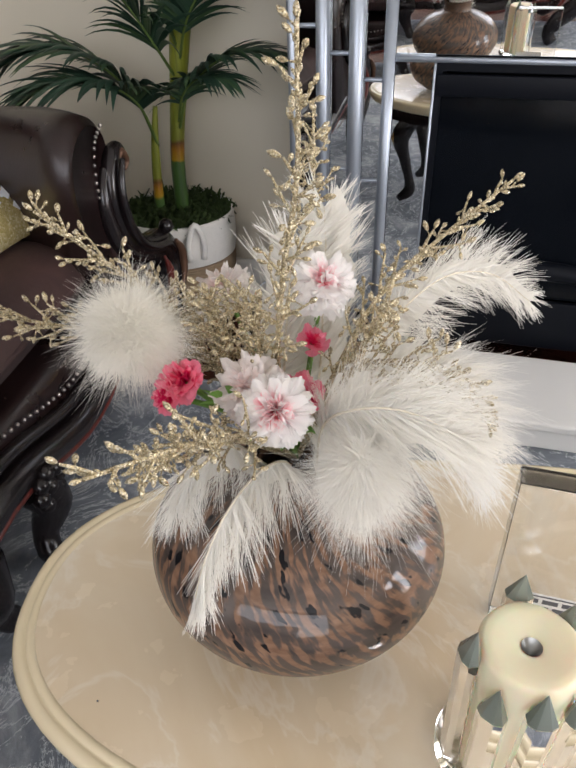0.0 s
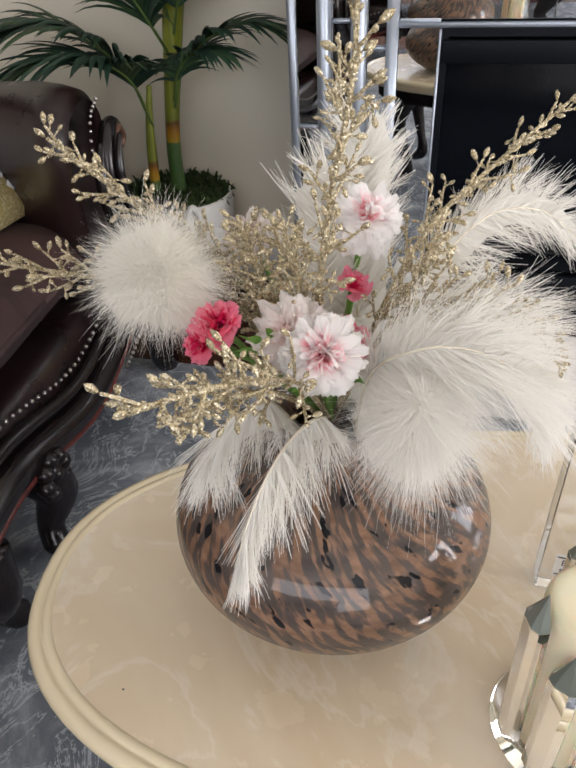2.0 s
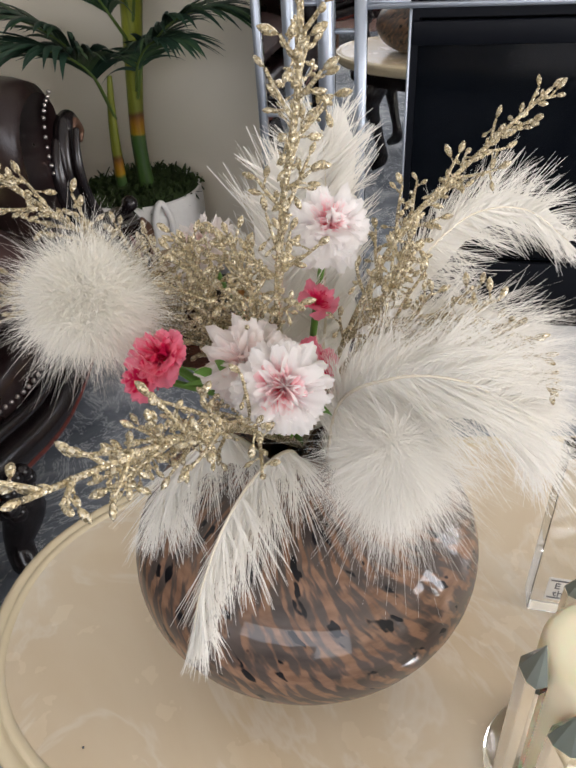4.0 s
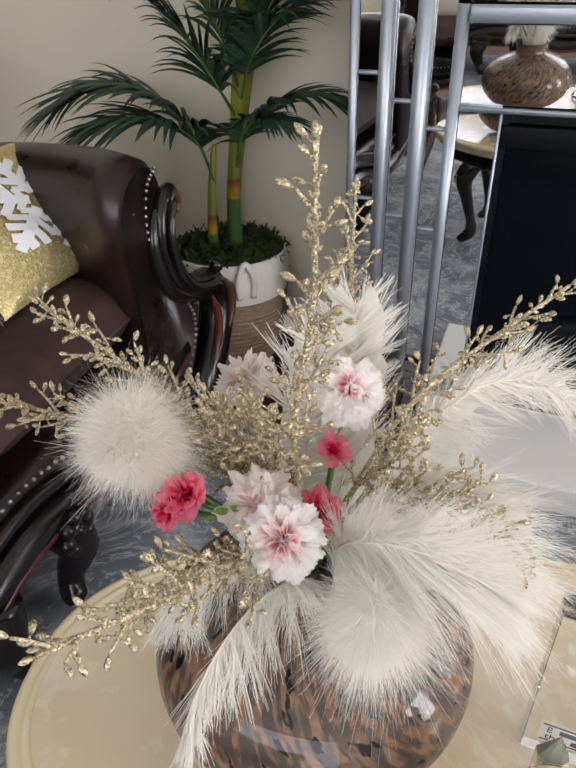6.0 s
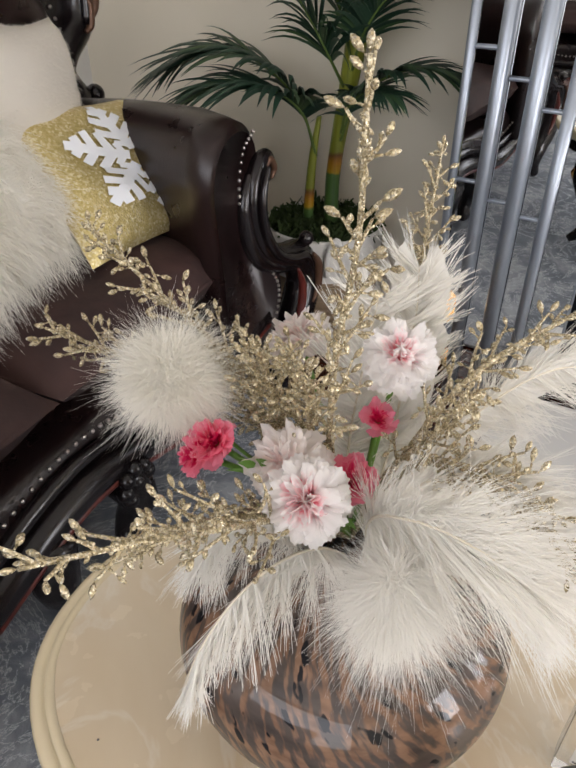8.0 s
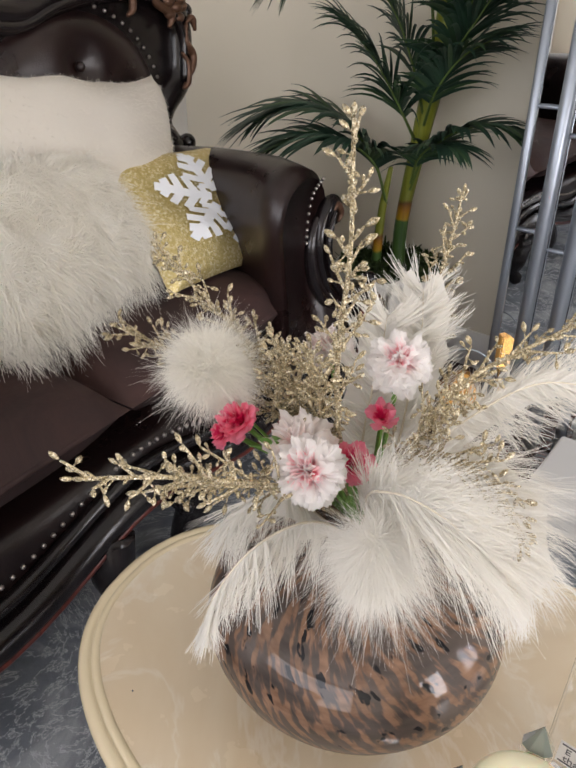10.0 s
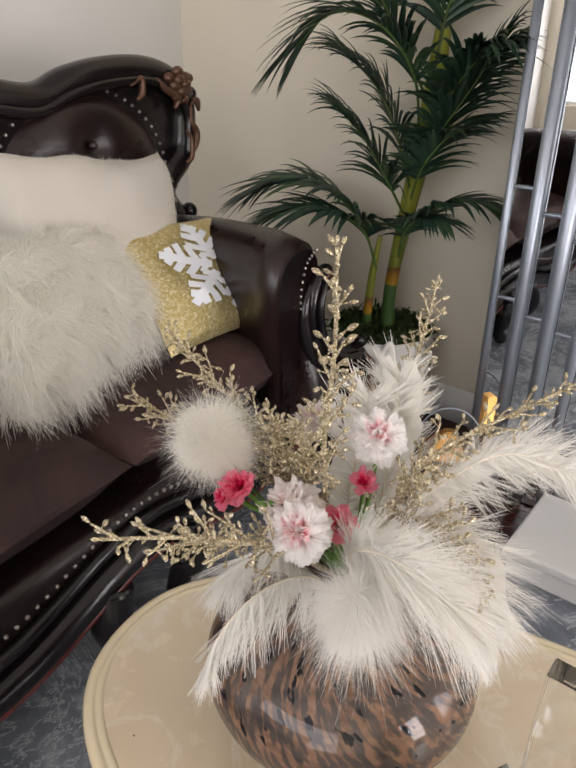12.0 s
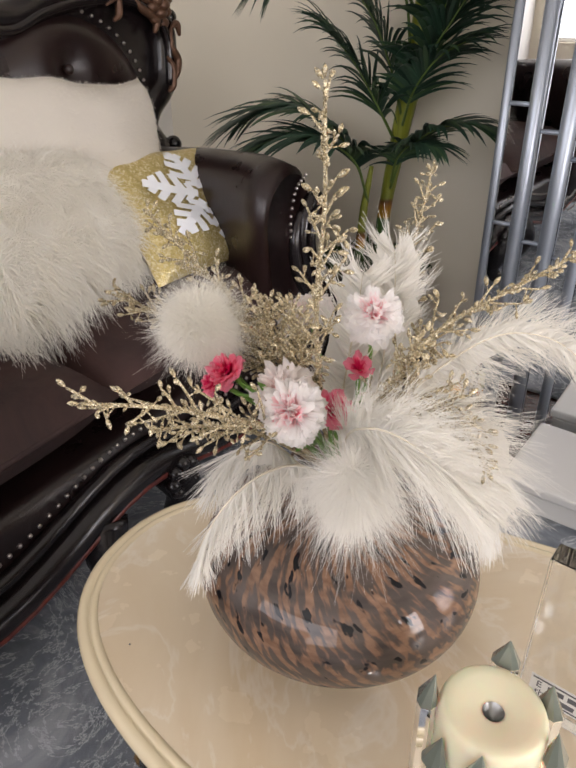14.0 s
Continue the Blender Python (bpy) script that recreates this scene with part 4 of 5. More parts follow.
def palm():
    P = thing("potted_palm", Matrix.Translation(POT), "artificial areca palm with yellow-banded green canes in a basket", "potted plant")
    c1 = smooth_path([(0.02, 0.02, 0.30), (0.018, 0.02, 0.50), (0.05, 0.02, 0.75), (0.085, 0.02, 1.0), (0.10, 0.02, 1.25)], 40)
    lathe("basket_base", [(0.02, 0.0), (0.14, 0.0), (0.152, 0.015), (0.168, 0.10), (0.176, 0.19), (0.178, 0.232)], JUTE, P, "natural jute basket", 48)
    lathe("basket_top", [(0.178, 0.233), (0.181, 0.27), (0.181, 0.315), (0.178, 0.355), (0.174, 0.362), (0.168, 0.355), (0.166, 0.30)], COTTON, P, "white rope upper half of the basket", 48, False)
    for t in (-1.1, 2.0):
        d = Vector((math.cos(t), math.sin(t), 0))
        sd = Vector((-d.y, d.x, 0))
        tube("basket_handle", smooth_path([d * 0.182 + sd * 0.022 + Vector((0, 0, 0.26)), d * 0.188 + sd * 0.024 + Vector((0, 0, 0.32)), d * 0.186 + Vector((0, 0, 0.37)), d * 0.188 - sd * 0.024 + Vector((0, 0, 0.32)), d * 0.182 - sd * 0.022 + Vector((0, 0, 0.26))], 20), 0.009, COTTON, P, "", 8)
    mv, mf = [], []
    rng = np.random.default_rng(4)
    for k in range(2600):
        r, t = 0.172 * math.sqrt(rng.random()), rng.random() * 6.283
        mv.append((r * math.cos(t), r * math.sin(t), 0.350 + 0.016 * noise.noise(Vector((r * math.cos(t) * 22, r * math.sin(t) * 22, 0.3))) + 0.010 * rng.random()))
    mv = np.array(mv)
    v, f = strands(mv, unit(rng.normal(size=(2600, 3)) + (0, 0, 0.4)), 0.016, 0.012, rng.normal(size=(2600, 3)) * 0.5, 2, 0.4, 2)
    moss = raw("moss", v, f, MOSS, P, "green moss", False)
    tagged(moss, kind="stuff")
    bm = bmesh.new()
    bmesh.ops.create_circle(bm, cap_ends=True, radius=0.161, segments=32)
    bmesh.ops.translate(bm, verts=bm.verts, vec=(0, 0, 0.348))
    part("soil", bm, MOSS, P)
    v, f = tube_data(c1, [0.024, 0.021, 0.021, 0.026, 0.032, 0.030, 0.022], 14)
    raw("cane", v, f, trunk_material(0.505, 0.565), P, "green cane with a yellow-orange band")
    c2 = smooth_path([(-0.05, 0.0, 0.30), (-0.048, 0.0, 0.42), (-0.04, 0.0, 0.55), (-0.025, 0.0, 0.66)], 24)
    v, f = tube_data(c2, [0.017, 0.016, 0.014, 0.011, 0.007], 12)
    raw("cane", v, f, trunk_material(0.40, 0.455), P, "thin green cane with an orange band")
    for z in (0.385, 0.43, 0.47):
        i = int((z - 0.30) / 0.95 * 40)
        v, f = tube_data([c1[i], c1[i] + np.array((0, 0, 0.002))], 0.0202, 14)
        raw("cane_ring", v, f, STEM, P)
    # low pair of fronds from the thin cane, then the crown of the tall one
    L = [
        ([(-0.03, 0, 0.55), (-0.07, -0.05, 0.70), (-0.16, -0.10, 0.80), (-0.27, -0.12, 0.825), (-0.37, -0.12, 0.80)], 0.19, 38, 0.034),
        ([(-0.03, 0, 0.55), (-0.05, -0.08, 0.68), (-0.11, -0.16, 0.75), (-0.20, -0.22, 0.765), (-0.28, -0.25, 0.74)], 0.17, 30, 0.032),
        ([(0.04, 0, 0.60), (0.08, -0.04, 0.70), (0.16, -0.09, 0.78), (0.25, -0.12, 0.815), (0.32, -0.13, 0.81)], 0.13, 28, 0.026),
        ([(0.04, 0, 0.62), (0.07, -0.06, 0.70), (0.13, -0.13, 0.755), (0.21, -0.18, 0.765)], 0.11, 22, 0.022),
        ([(0.04, 0.0, 0.74), (0.0, -0.06, 0.84), (-0.06, -0.10, 0.95), (-0.13, -0.13, 1.03)], 0.19, 34, 0.022),
        ([(0.07, 0.0, 0.95), (0.05, -0.05, 1.12), (-0.03, -0.12, 1.24), (-0.15, -0.16, 1.27), (-0.26, -0.16, 1.19)], 0.17, 34, 0.024),
        ([(0.07, 0.0, 0.92), (0.16, -0.05, 1.08), (0.30, -0.10, 1.20), (0.45, -0.14, 1.22), (0.56, -0.16, 1.14)], 0.19, 32, 0.024),
        ([(0.09, 0.0, 0.96), (0.15, -0.06, 1.06), (0.23, -0.13, 1.16), (0.32, -0.20, 1.20)], 0.19, 34, 0.022),
        ([(0.06, 0.0, 0.80), (0.02, -0.04, 0.95), (-0.04, -0.07, 1.08), (-0.14, -0.10, 1.18)], 0.20, 36, 0.022),
        ([(0.07, 0.0, 0.84), (0.13, -0.06, 0.96), (0.21, -0.10, 1.08), (0.29, -0.10, 1.22)], 0.19, 34, 0.022),
        ([(0.09, 0.0, 1.1), (0.10, -0.02, 1.3), (0.05, -0.10, 1.5), (-0.10, -0.2, 1.6)], 0.18, 30, 0.02),
        ([(0.09, 0.0, 1.1), (0.12, -0.02, 1.3), (0.22, -0.08, 1.5), (0.40, -0.16, 1.55)], 0.18, 30, 0.02),
        ([(0.06, 0.0, 0.78), (0.10, -0.06, 0.88), (0.17, -0.10, 0.97), (0.26, -0.12, 1.02)], 0.15, 28, 0.02),
        ([(0.08, 0.0, 1.06), (0.01, -0.05, 1.20), (-0.06, -0.12, 1.33), (-0.14, -0.20, 1.40)], 0.20, 34, 0.022),
    ]
    for k, (pts, ln, n, w) in enumerate(L):
        frond(pts, ln * 1.15, int(n * 1.15), P, w * 0.72, 0.42, k < 4, 10 + k)
    return P


palm()

# ---- coffee table ----
TABLE_Z = 0.44


def oval(a, b, n=96, power=2.3):
    out = []
    for k in range(n):
        t = 2 * math.pi * k / n
        c, s = math.cos(t), math.sin(t)
        out.append((a * math.copysign(abs(c) ** (2 / power), c), b * math.copysign(abs(s) ** (2 / power), s)))
    return out


def coffee_table():
    T = thing("coffee_table", pose(0.301, 0.603, 0.004, 0, 0, -2.4), "oval coffee table with a cream marble top and ivory rim", "coffee table")
    H = TABLE_Z - 0.004
    A, B = 0.556, 0.268
    bm = bmesh.new()
    rings = []
    for d, z in ((0.026, -0.012), (0.026, 0.0),):
        rings.append([bm.verts.new((x, y, H + z)) for x, y in oval(A - d, B - d)])
    n = len(rings[0])
    for k in range(n):
        bm.faces.new((rings[0][k], rings[0][(k + 1) % n], rings[1][(k + 1) % n], rings[1][k]))
    bm.faces.new(rings[1])
    part("tabletop", bm, MARBLE, T, "glossy cream marble top", False)
    prof = [(0.0262, -0.014), (0.0262, 0.0003), (0.021, 0.0012), (0.017, 0.0005), (0.0155, -0.0025), (0.0135, -0.0005), (0.008, 0.0), (0.003, -0.002), (0.0, -0.008), (0.001, -0.015), (0.005, -0.020), (0.004, -0.024),
            (0.008, -0.032), (0.016, -0.040), (0.03, -0.044)]
    vs, fs = [], []
    for d, z in prof:
        vs += [(x, y, H + z) for x, y in oval(A - d, B - d)]
    for i in range(len(prof) - 1):
        for k in range(n):
            fs.append((i * n + k, i * n + (k + 1) % n, (i + 1) * n + (k + 1) % n, (i + 1) * n + k))
    raw("rim", vs, fs, RIM, T, "moulded ivory lacquer rim")
    part("apron", prism(oval(A - 0.06, B - 0.05, 64), H - 0.095, H - 0.044, axis="z"), EBONY, T, "dark carved apron", False)
    for x, y in ((-0.34, -0.13), (-0.34, 0.13), (0.34, -0.13), (0.34, 0.13)):
        o = math.copysign(1, x)
        leg = tube("leg", smooth_path([(x, y, H - 0.09), (x + o * 0.035, y * 1.12, H - 0.16), (x + o * 0.01, y, 0.16), (x - o * 0.01, y * 0.95, 0.06), (x + o * 0.03, y * 1.1, 0.016)], 26), [0.034, 0.04, 0.024, 0.018, 0.026, 0.014], EBONY, T, "dark cabriole leg", 12)
        tube("gilt_leaf", smooth_path([(x + o * 0.03, y * 1.25, H - 0.12), (x + o * 0.062, y * 1.25, H - 0.155), (x + o * 0.04, y * 1.2, H - 0.20)], 12), [0.004, 0.011, 0.004], GOLD, leg, "gilded leaf", 8)
    return T


coffee_table()
bm = bmesh.new()
bmesh.ops.create_icosphere(bm, subdivisions=1, radius=0.0012)
sp = part("crumb", bm, INK)
sp.location = (-0.129, 0.491, TABLE_Z + 0.0008)
tagged(sp, "tiny dark crumb on the marble tabletop", "crumb")

# ---- glass vase ----
VX, VY = 0.0715, 0.636


def vase():
    """A squat globe with a narrow neck; its UV map runs aslant, so that the streaks swirl."""
    prof = []
    for k in range(41):
        t = -math.pi / 2 + 0.16 + (math.pi - 0.16 - 0.36) * k / 40
        prof.append((0.158 * math.cos(t) ** 0.92, 0.0955 + 0.0955 * math.sin(t)))
    prof = [(0.0, 0.004), (0.02, 0.0008), (prof[0][0] - 0.004, 0.0008)] + prof + [(0.05, 0.191)]
    g = thing("vase", Matrix.Translation((VX, VY, TABLE_Z + 0.0005)), "squat round brown art-glass vase with copper and black swirls", "vase")
    lathe("body", prof, VASE, g, "", 96, False, 0.2)
    neck = [(0.05, 0.1915), (0.0485, 0.198), (0.048, 0.205), (0.0505, 0.214), (0.054, 0.222), (0.058, 0.226), (0.054, 0.224), (0.044, 0.206), (0.04, 0.19)]
    lathe("neck", neck, VASE, g, "short flared neck", 64, False, 0.2)
    return g


vase()

# ---- the arrangement ----
MOUTH = np.array((VX, VY, 0.645))


def feather(name, path, left, right, width_fn, label, count=220, barb=0.0011, droop=0.25, curl=0.35, seed=1, plume=0.6, web=0.6, cling=0.7, group="ostrich feathers in the vase"):
    """An ostrich feather: a quill, a soft web and long, fine, drooping barbs on both sides. left, right: directions of the barbs."""
    rng = np.random.default_rng(seed)
    F = thing(name, Matrix.Identity(4), label, "feather", group)
    p = smooth_path(path, 80)
    v, f = tube_data(p, [0.0014, 0.001, 0.0004], 6)
    raw("quill", v, f, QUILL, F)
    tan = unit(np.gradient(p, axis=0))
    roots, dirs, lens, bends, wide = [], [], [], [], []
    wv, wf = [], []
    for base in (np.array(left, float), np.array(right, float)):
        n = count
        t = np.clip((np.arange(n) + rng.random(n)) / n, 0, 0.999)
        idx = t * 80
        i0 = np.clip(idx.astype(int), 0, 79)
        fr = (idx - i0)[:, None]
        pos = p[i0] * (1 - fr) + p[i0 + 1] * fr
        tn = tan[i0]
        # barbs cling together in locks
        lock = np.floor(t * n / 9).astype(int)
        shift = rng.normal(size=(lock.max() + 1, 3)) * 0.16
        grow = 0.82 + 0.36 * rng.random(lock.max() + 1)
        d = unit(base + tn * plume * (0.6 + 0.9 * t[:, None]) + shift[lock] + rng.normal(size=(n, 3)) * 0.07)
        roots.append(pos)
        dirs.append(d)
        lens.append(np.array([width_fn(x) for x in t]) * grow[lock] * (0.8 + 0.25 * rng.random(n)))
        mid = np.clip(((lock + 0.5) * 9 / n * 80).astype(int), 0, 80)
        gather = (p[mid] - pos) / lens[-1][:, None] * cling
        bends.append(tn * curl + np.array((0, 0, -droop)) + shift[lock] * 0.8 + gather + rng.normal(size=(n, 3)) * 0.05)
        # the web close to the quill
        o, rows, cols = len(wv), 60, 5
        for i in range(rows + 1):
            tt = i / rows
            k = int(tt * 80)
            dd = unit(base + tan[k] * plume * (0.6 + 0.9 * tt))
            w = width_fn(tt) * web * (0.9 + 0.2 * noise.noise(Vector((tt * 9, seed, base[2] * 3))))
            for j in range(cols + 1):
                r = j / cols
                wv.append(p[k] + dd * w * r + (tan[k] * curl + np.array((0, 0, -droop))) * w * r * r - np.array((0, -0.0015, 0.001)))
        for i in range(rows):
            for j in range(cols):
                q = o + i * (cols + 1) + j
                wf.append((q, q + 1, q + cols + 2, q + cols + 1))
    if web:
        raw("web", wv, wf, FEATHER, F)
    v, f = strands(np.vstack(roots), np.vstack(dirs), np.hstack(lens), barb, np.vstack(bends), 5, 0.3, seed)
    tagged(raw("fringe", v, f, FEATHER, F), kind="stuff")
    k = rng.integers(0, 2 * count, count)
    R, D, L, B = np.vstack(roots)[k], np.vstack(dirs)[k], np.hstack(lens)[k], np.vstack(bends)[k]
    s = rng.random((len(k), 1)) * 0.8
    v, f = strands(R + D * L[:, None] * s + B * L[:, None] * s * s, unit(D + B * s + rng.normal(size=D.shape) * 0.22), L * 0.3, barb * 0.6, rng.normal(size=D.shape) * 0.2, 3, 0.3, seed + 50)
    tagged(raw("down", v, f, FEATHER, F), kind="stuff")
    return F


def hump(a, peak=0.35, floor=0.25):
    return lambda t: a * (floor + (1 - floor) * math.sin(math.pi * min(1.0, t / (2 * peak) if t < peak else 0.5 + 0.5 * (t - peak) / (1 - peak))) ** 0.8)


feather("ostrich_feather", [MOUTH + (0, -0.02, 0.0), (0.062, 0.555, 0.714), (0.042, 0.52, 0.727), (0.022, 0.489, 0.715), (0.006, 0.466, 0.684), (-0.002, 0.455, 0.652)],
        (0.45, 0.1, -0.85), (0.05, -0.15, -0.75), hump(0.046, 0.45, 0.3), "white ostrich feather drooping over the vase shoulder", 620, 0.0009, 0.3, 0.25, 1, 0.6, 0.3)
feather("ostrich_feather", [MOUTH + (0.02, -0.02, 0), (0.098, 0.56, 0.75), (0.126, 0.53, 0.79), (0.158, 0.516, 0.798), (0.19, 0.518, 0.778), (0.212, 0.528, 0.742)],
        (0.0, 0.25, 0.85), (0.45, -0.30, -0.62), hump(0.06, 0.45, 0.5), "large white ostrich feather arching out of the vase", 1500, 0.0007, 0.3, 0.3, 2, 0.6, 0.6)
feather("ostrich_feather", [MOUTH + (0.03, 0.0, 0), (0.125, 0.60, 0.755), (0.165, 0.59, 0.785), (0.202, 0.576, 0.778), (0.224, 0.564, 0.742), (0.232, 0.559, 0.708)],
        (0.2, 0.3, 0.8), (0.1, -0.2, -0.9), hump(0.05, 0.45, 0.5), "white ostrich feather hanging low behind the arrangement", 1100, 0.0007, 0.35, 0.3, 3, 0.6, 0.6)
feather("ostrich_feather", [MOUTH + (0.03, 0.01, 0), (0.13, 0.64, 0.755), (0.165, 0.66, 0.80), (0.205, 0.68, 0.825), (0.25, 0.695, 0.82), (0.29, 0.70, 0.79)],
        (-0.2, 0.1, 0.8), (0.3, -0.1, -0.8), hump(0.046, 0.5, 0.35), "white ostrich feather reaching outward", 900, 0.0009, 0.2, 0.3, 4, 0.6, 0.4)
feather("ostrich_feather", [MOUTH + (0.01, 0.02, 0), (0.094, 0.66, 0.74), (0.096, 0.675, 0.80), (0.098, 0.682, 0.85), (0.096, 0.678, 0.89)],
        (-0.9, 0.0, 0.15), (0.85, 0.0, 0.15), hump(0.046, 0.5, 0.6), "upright white ostrich feather at the back", 420, 0.0013, 0.1, 0.4, 5, 0.6, 0.8, 0.9)
feather("ostrich_feather", [MOUTH + (-0.01, 0.02, 0), (0.060, 0.655, 0.73), (0.064, 0.665, 0.80), (0.068, 0.668, 0.84), (0.072, 0.66, 0.868)],
        (-0.95, -0.1, 0.10), (0.8, 0.1, 0.15), hump(0.056, 0.5, 0.5), "broad white feather with spiky barbs at the back", 210, 0.0019, 0.08, 0.3, 6, 0.7, 0.62, 0.9)
feather("ostrich_feather", [MOUTH + (-0.03, -0.01, 0), (0.020, 0.575, 0.715), (-0.002, 0.56, 0.715), (-0.022, 0.552, 0.695), (-0.032, 0.548, 0.665)],
        (-0.5, -0.1, -0.6), (0.4, -0.1, -0.8), hump(0.046, 0.45, 0.6), "wispy white feather hanging beside the vase", 420, 0.0008, 0.4, 0.2, 7, 0.6, 0.5)


def fluff(name, centre, radius, hair, count, width, label, squash=(1, 1, 1), aim=(0, 0, 0), droop=0.15, seed=1):
    """A ball of long soft hair round a small core."""
    rng = np.random.default_rng(seed)
    F = thing(name, Matrix.Translation(centre), label, "pompom")
    tufts = 260
    axis = unit(rng.normal(size=(tufts, 3)) + np.array(aim))
    sway = rng.normal(size=(tufts, 3)) * 0.30
    grow = 0.55 + 0.9 * rng.random(tufts) ** 1.5
    g = rng.integers(0, tufts, count)
    d = unit(axis[g] + rng.normal(size=(count, 3)) * 0.24)
    root = d * np.array(squash) * radius * (0.75 + 0.3 * rng.random((count, 1)))
    dirs = unit(d + sway[g] * 1.5 + rng.normal(size=d.shape) * 0.3 + np.array(aim) * 0.6)
    ln = hair * grow[g] * (0.6 + 0.6 * rng.random(count))
    v, f = strands(root, dirs, ln, width, np.tile((0, 0, -droop), (count, 1)) + (axis[g] - d) * (0.5 * radius / ln)[:, None] + rng.normal(size=d.shape) * 0.25, 4, 0.15, seed)
    tagged(raw("hair", v, f, FUR if name == "fur_pompom" else FEATHER, F), kind="stuff")
    bm = bmesh.new()
    bmesh.ops.create_icosphere(bm, subdivisions=4, radius=radius * 0.98)
    for q in bm.verts:
        k = 1 + 0.10 * noise.noise(q.co * 45 + Vector((seed, 0, 0))) + 0.05 * noise.noise(q.co * 140)
        q.co = Vector((q.co.x * squash[0], q.co.y * squash[1], q.co.z * squash[2])) * k
    part("core", bm, FUR if name == "fur_pompom" else FEATHER, F)
    return F


POM = Vector((-0.053, 0.570, 0.829))
pom = fluff("fur_pompom", POM, 0.0255, 0.024, 17000, 0.00045, "round ivory fur pompom among gold sprigs", (1, 1, 0.95), (0, 0, 0), 0.1, 11)
tube("stick", [tuple(Vector(MOUTH) - POM), (0.02, 0.01, -0.04), (0, 0, 0)], 0.0015, STEM, pom)
mar = fluff("marabou_puff", (0.125, 0.502, 0.756), 0.0125, 0.031, 15000, 0.00042, "fluffy white marabou puff spilling over the vase", (1.0, 0.9, 1.3), (-0.03, -0.15, -0.55), 0.35, 12)


def sprig(path, label, branches=16, reach=0.045, buds=6, seed=1, bud=0.0042, start=0.25):
    """A glittered twig: a stem with alternate side twigs, each with oval buds."""
    rng = np.random.default_rng(seed)
    G = thing("glitter_sprig", Matrix.Identity(4), label, "sprig", "gold sprigs in the vase")
    p = smooth_path(path, 60)
    tan = unit(np.gradient(p, axis=0))
    v, f = tube_data(p, [0.0024, 0.0021, 0.0013], 7)
    raw("stem", v, f, GLITTER, G)
    tv, tf, bv, bf = [], [], [], []

    def add_bud(at, d, size):
        a = unit(np.cross(d, rng.normal(size=3)))
        b = np.cross(d, a)
        o = len(bv)
        bv.append(at)
        for r, w in ((0.3, 0.75), (0.62, 1.0), (0.88, 0.62)):
            for k in range(6):
                t = k * math.pi / 3
                bv.append(at + d * size * 2.2 * r + (a * math.cos(t) + b * math.sin(t)) * size * 0.5 * w)
        bv.append(at + d * size * 2.3)
        for k in range(6):
            j = (k + 1) % 6
            bf.append((o, o + 1 + j, o + 1 + k))
            for q in range(2):
                bf.append((o + 1 + 6 * q + k, o + 1 + 6 * q + j, o + 7 + 6 * q + j, o + 7 + 6 * q + k))
            bf.append((o + 13 + k, o + 13 + j, o + 19))

    for k in range(branches):
        t = start + (0.97 - start) * k / max(branches - 1, 1)
        i = int(t * 60)
        ang = k * 2.4 + rng.normal() * 0.3
        a = unit(np.cross(tan[i], (0.3, 0.5, 0.81)))
        b = np.cross(tan[i], a)
        d = unit((a * math.cos(ang) + b * math.sin(ang)) * 0.85 + tan[i] * 0.8)
        ln = reach * (1.05 - 0.75 * (t - start) / (1 - start)) * (0.7 + 0.5 * rng.random())
        tw = np.array([p[i] + d * ln * s + tan[i] * ln * 0.25 * s * s for s in np.linspace(0, 1, 6)])
        v, f = tube_data(tw, [0.0015, 0.0009], 5)
        o = len(tv)
        tv += v
        tf += [tuple(x + o for x in q) for q in f]
        n = max(3, int(buds * (ln / reach) + 1.5))
        for q in range(n):
            s = 0.25 + 0.75 * q / (n - 1)
            at = p[i] + d * ln * s + tan[i] * ln * 0.25 * s * s
            e = unit(d * (0.5 if q < n - 1 else 1.5) + unit(rng.normal(size=3)) * 0.9)
            st = 0.0045 * (0.6 + 0.8 * rng.random()) if q < n - 1 else 0.0
            if st:
                v, f = tube_data([at, at + e * st], 0.0007, 4)
                o = len(tv)
                tv += v
                tf += [tuple(x + o for x in g) for g in f]
            add_bud(at + e * st, e, bud * 0.85 * (0.7 + 0.5 * rng.random() + 0.25 * q / (n - 1)))
    add_bud(p[-1], tan[-1], bud)
    for k in range(int(branches * 1.5)):
        i = int((start + (1 - start) * rng.random()) * 59)
        e = unit(tan[i] + unit(rng.normal(size=3)) * 0.9)
        add_bud(p[i], e, bud * 0.65)
    tagged(raw("twig_work", tv, tf, GLITTER, G), kind="stuff")
    tagged(raw("bud_work", bv, bf, GLITTER, G), kind="stuff")
    return G


GS = "gold glittered sprig with oval buds standing in the vase"
sprig([MOUTH, (0.060, 0.592, 0.78), (0.067, 0.560, 0.88), (0.079, 0.541, 0.96), (0.080, 0.532, 1.045)], "tall upright gold glittered sprig with oval buds", 24, 0.03, 5, 21, 0.0042, 0.3)
sprig([MOUTH, (0.090, 0.70, 0.76), (0.086, 0.79, 0.86), (0.084, 0.852, 0.931)], "slender pale gold glittered sprig at the back", 22, 0.032, 6, 22, 0.0042, 0.4)
sprig([MOUTH, (0.025, 0.625, 0.77), (-0.023, 0.618, 0.82), (-0.072, 0.61, 0.868), (-0.118, 0.60, 0.916)], GS, 26, 0.042, 7, 23, 0.0042)
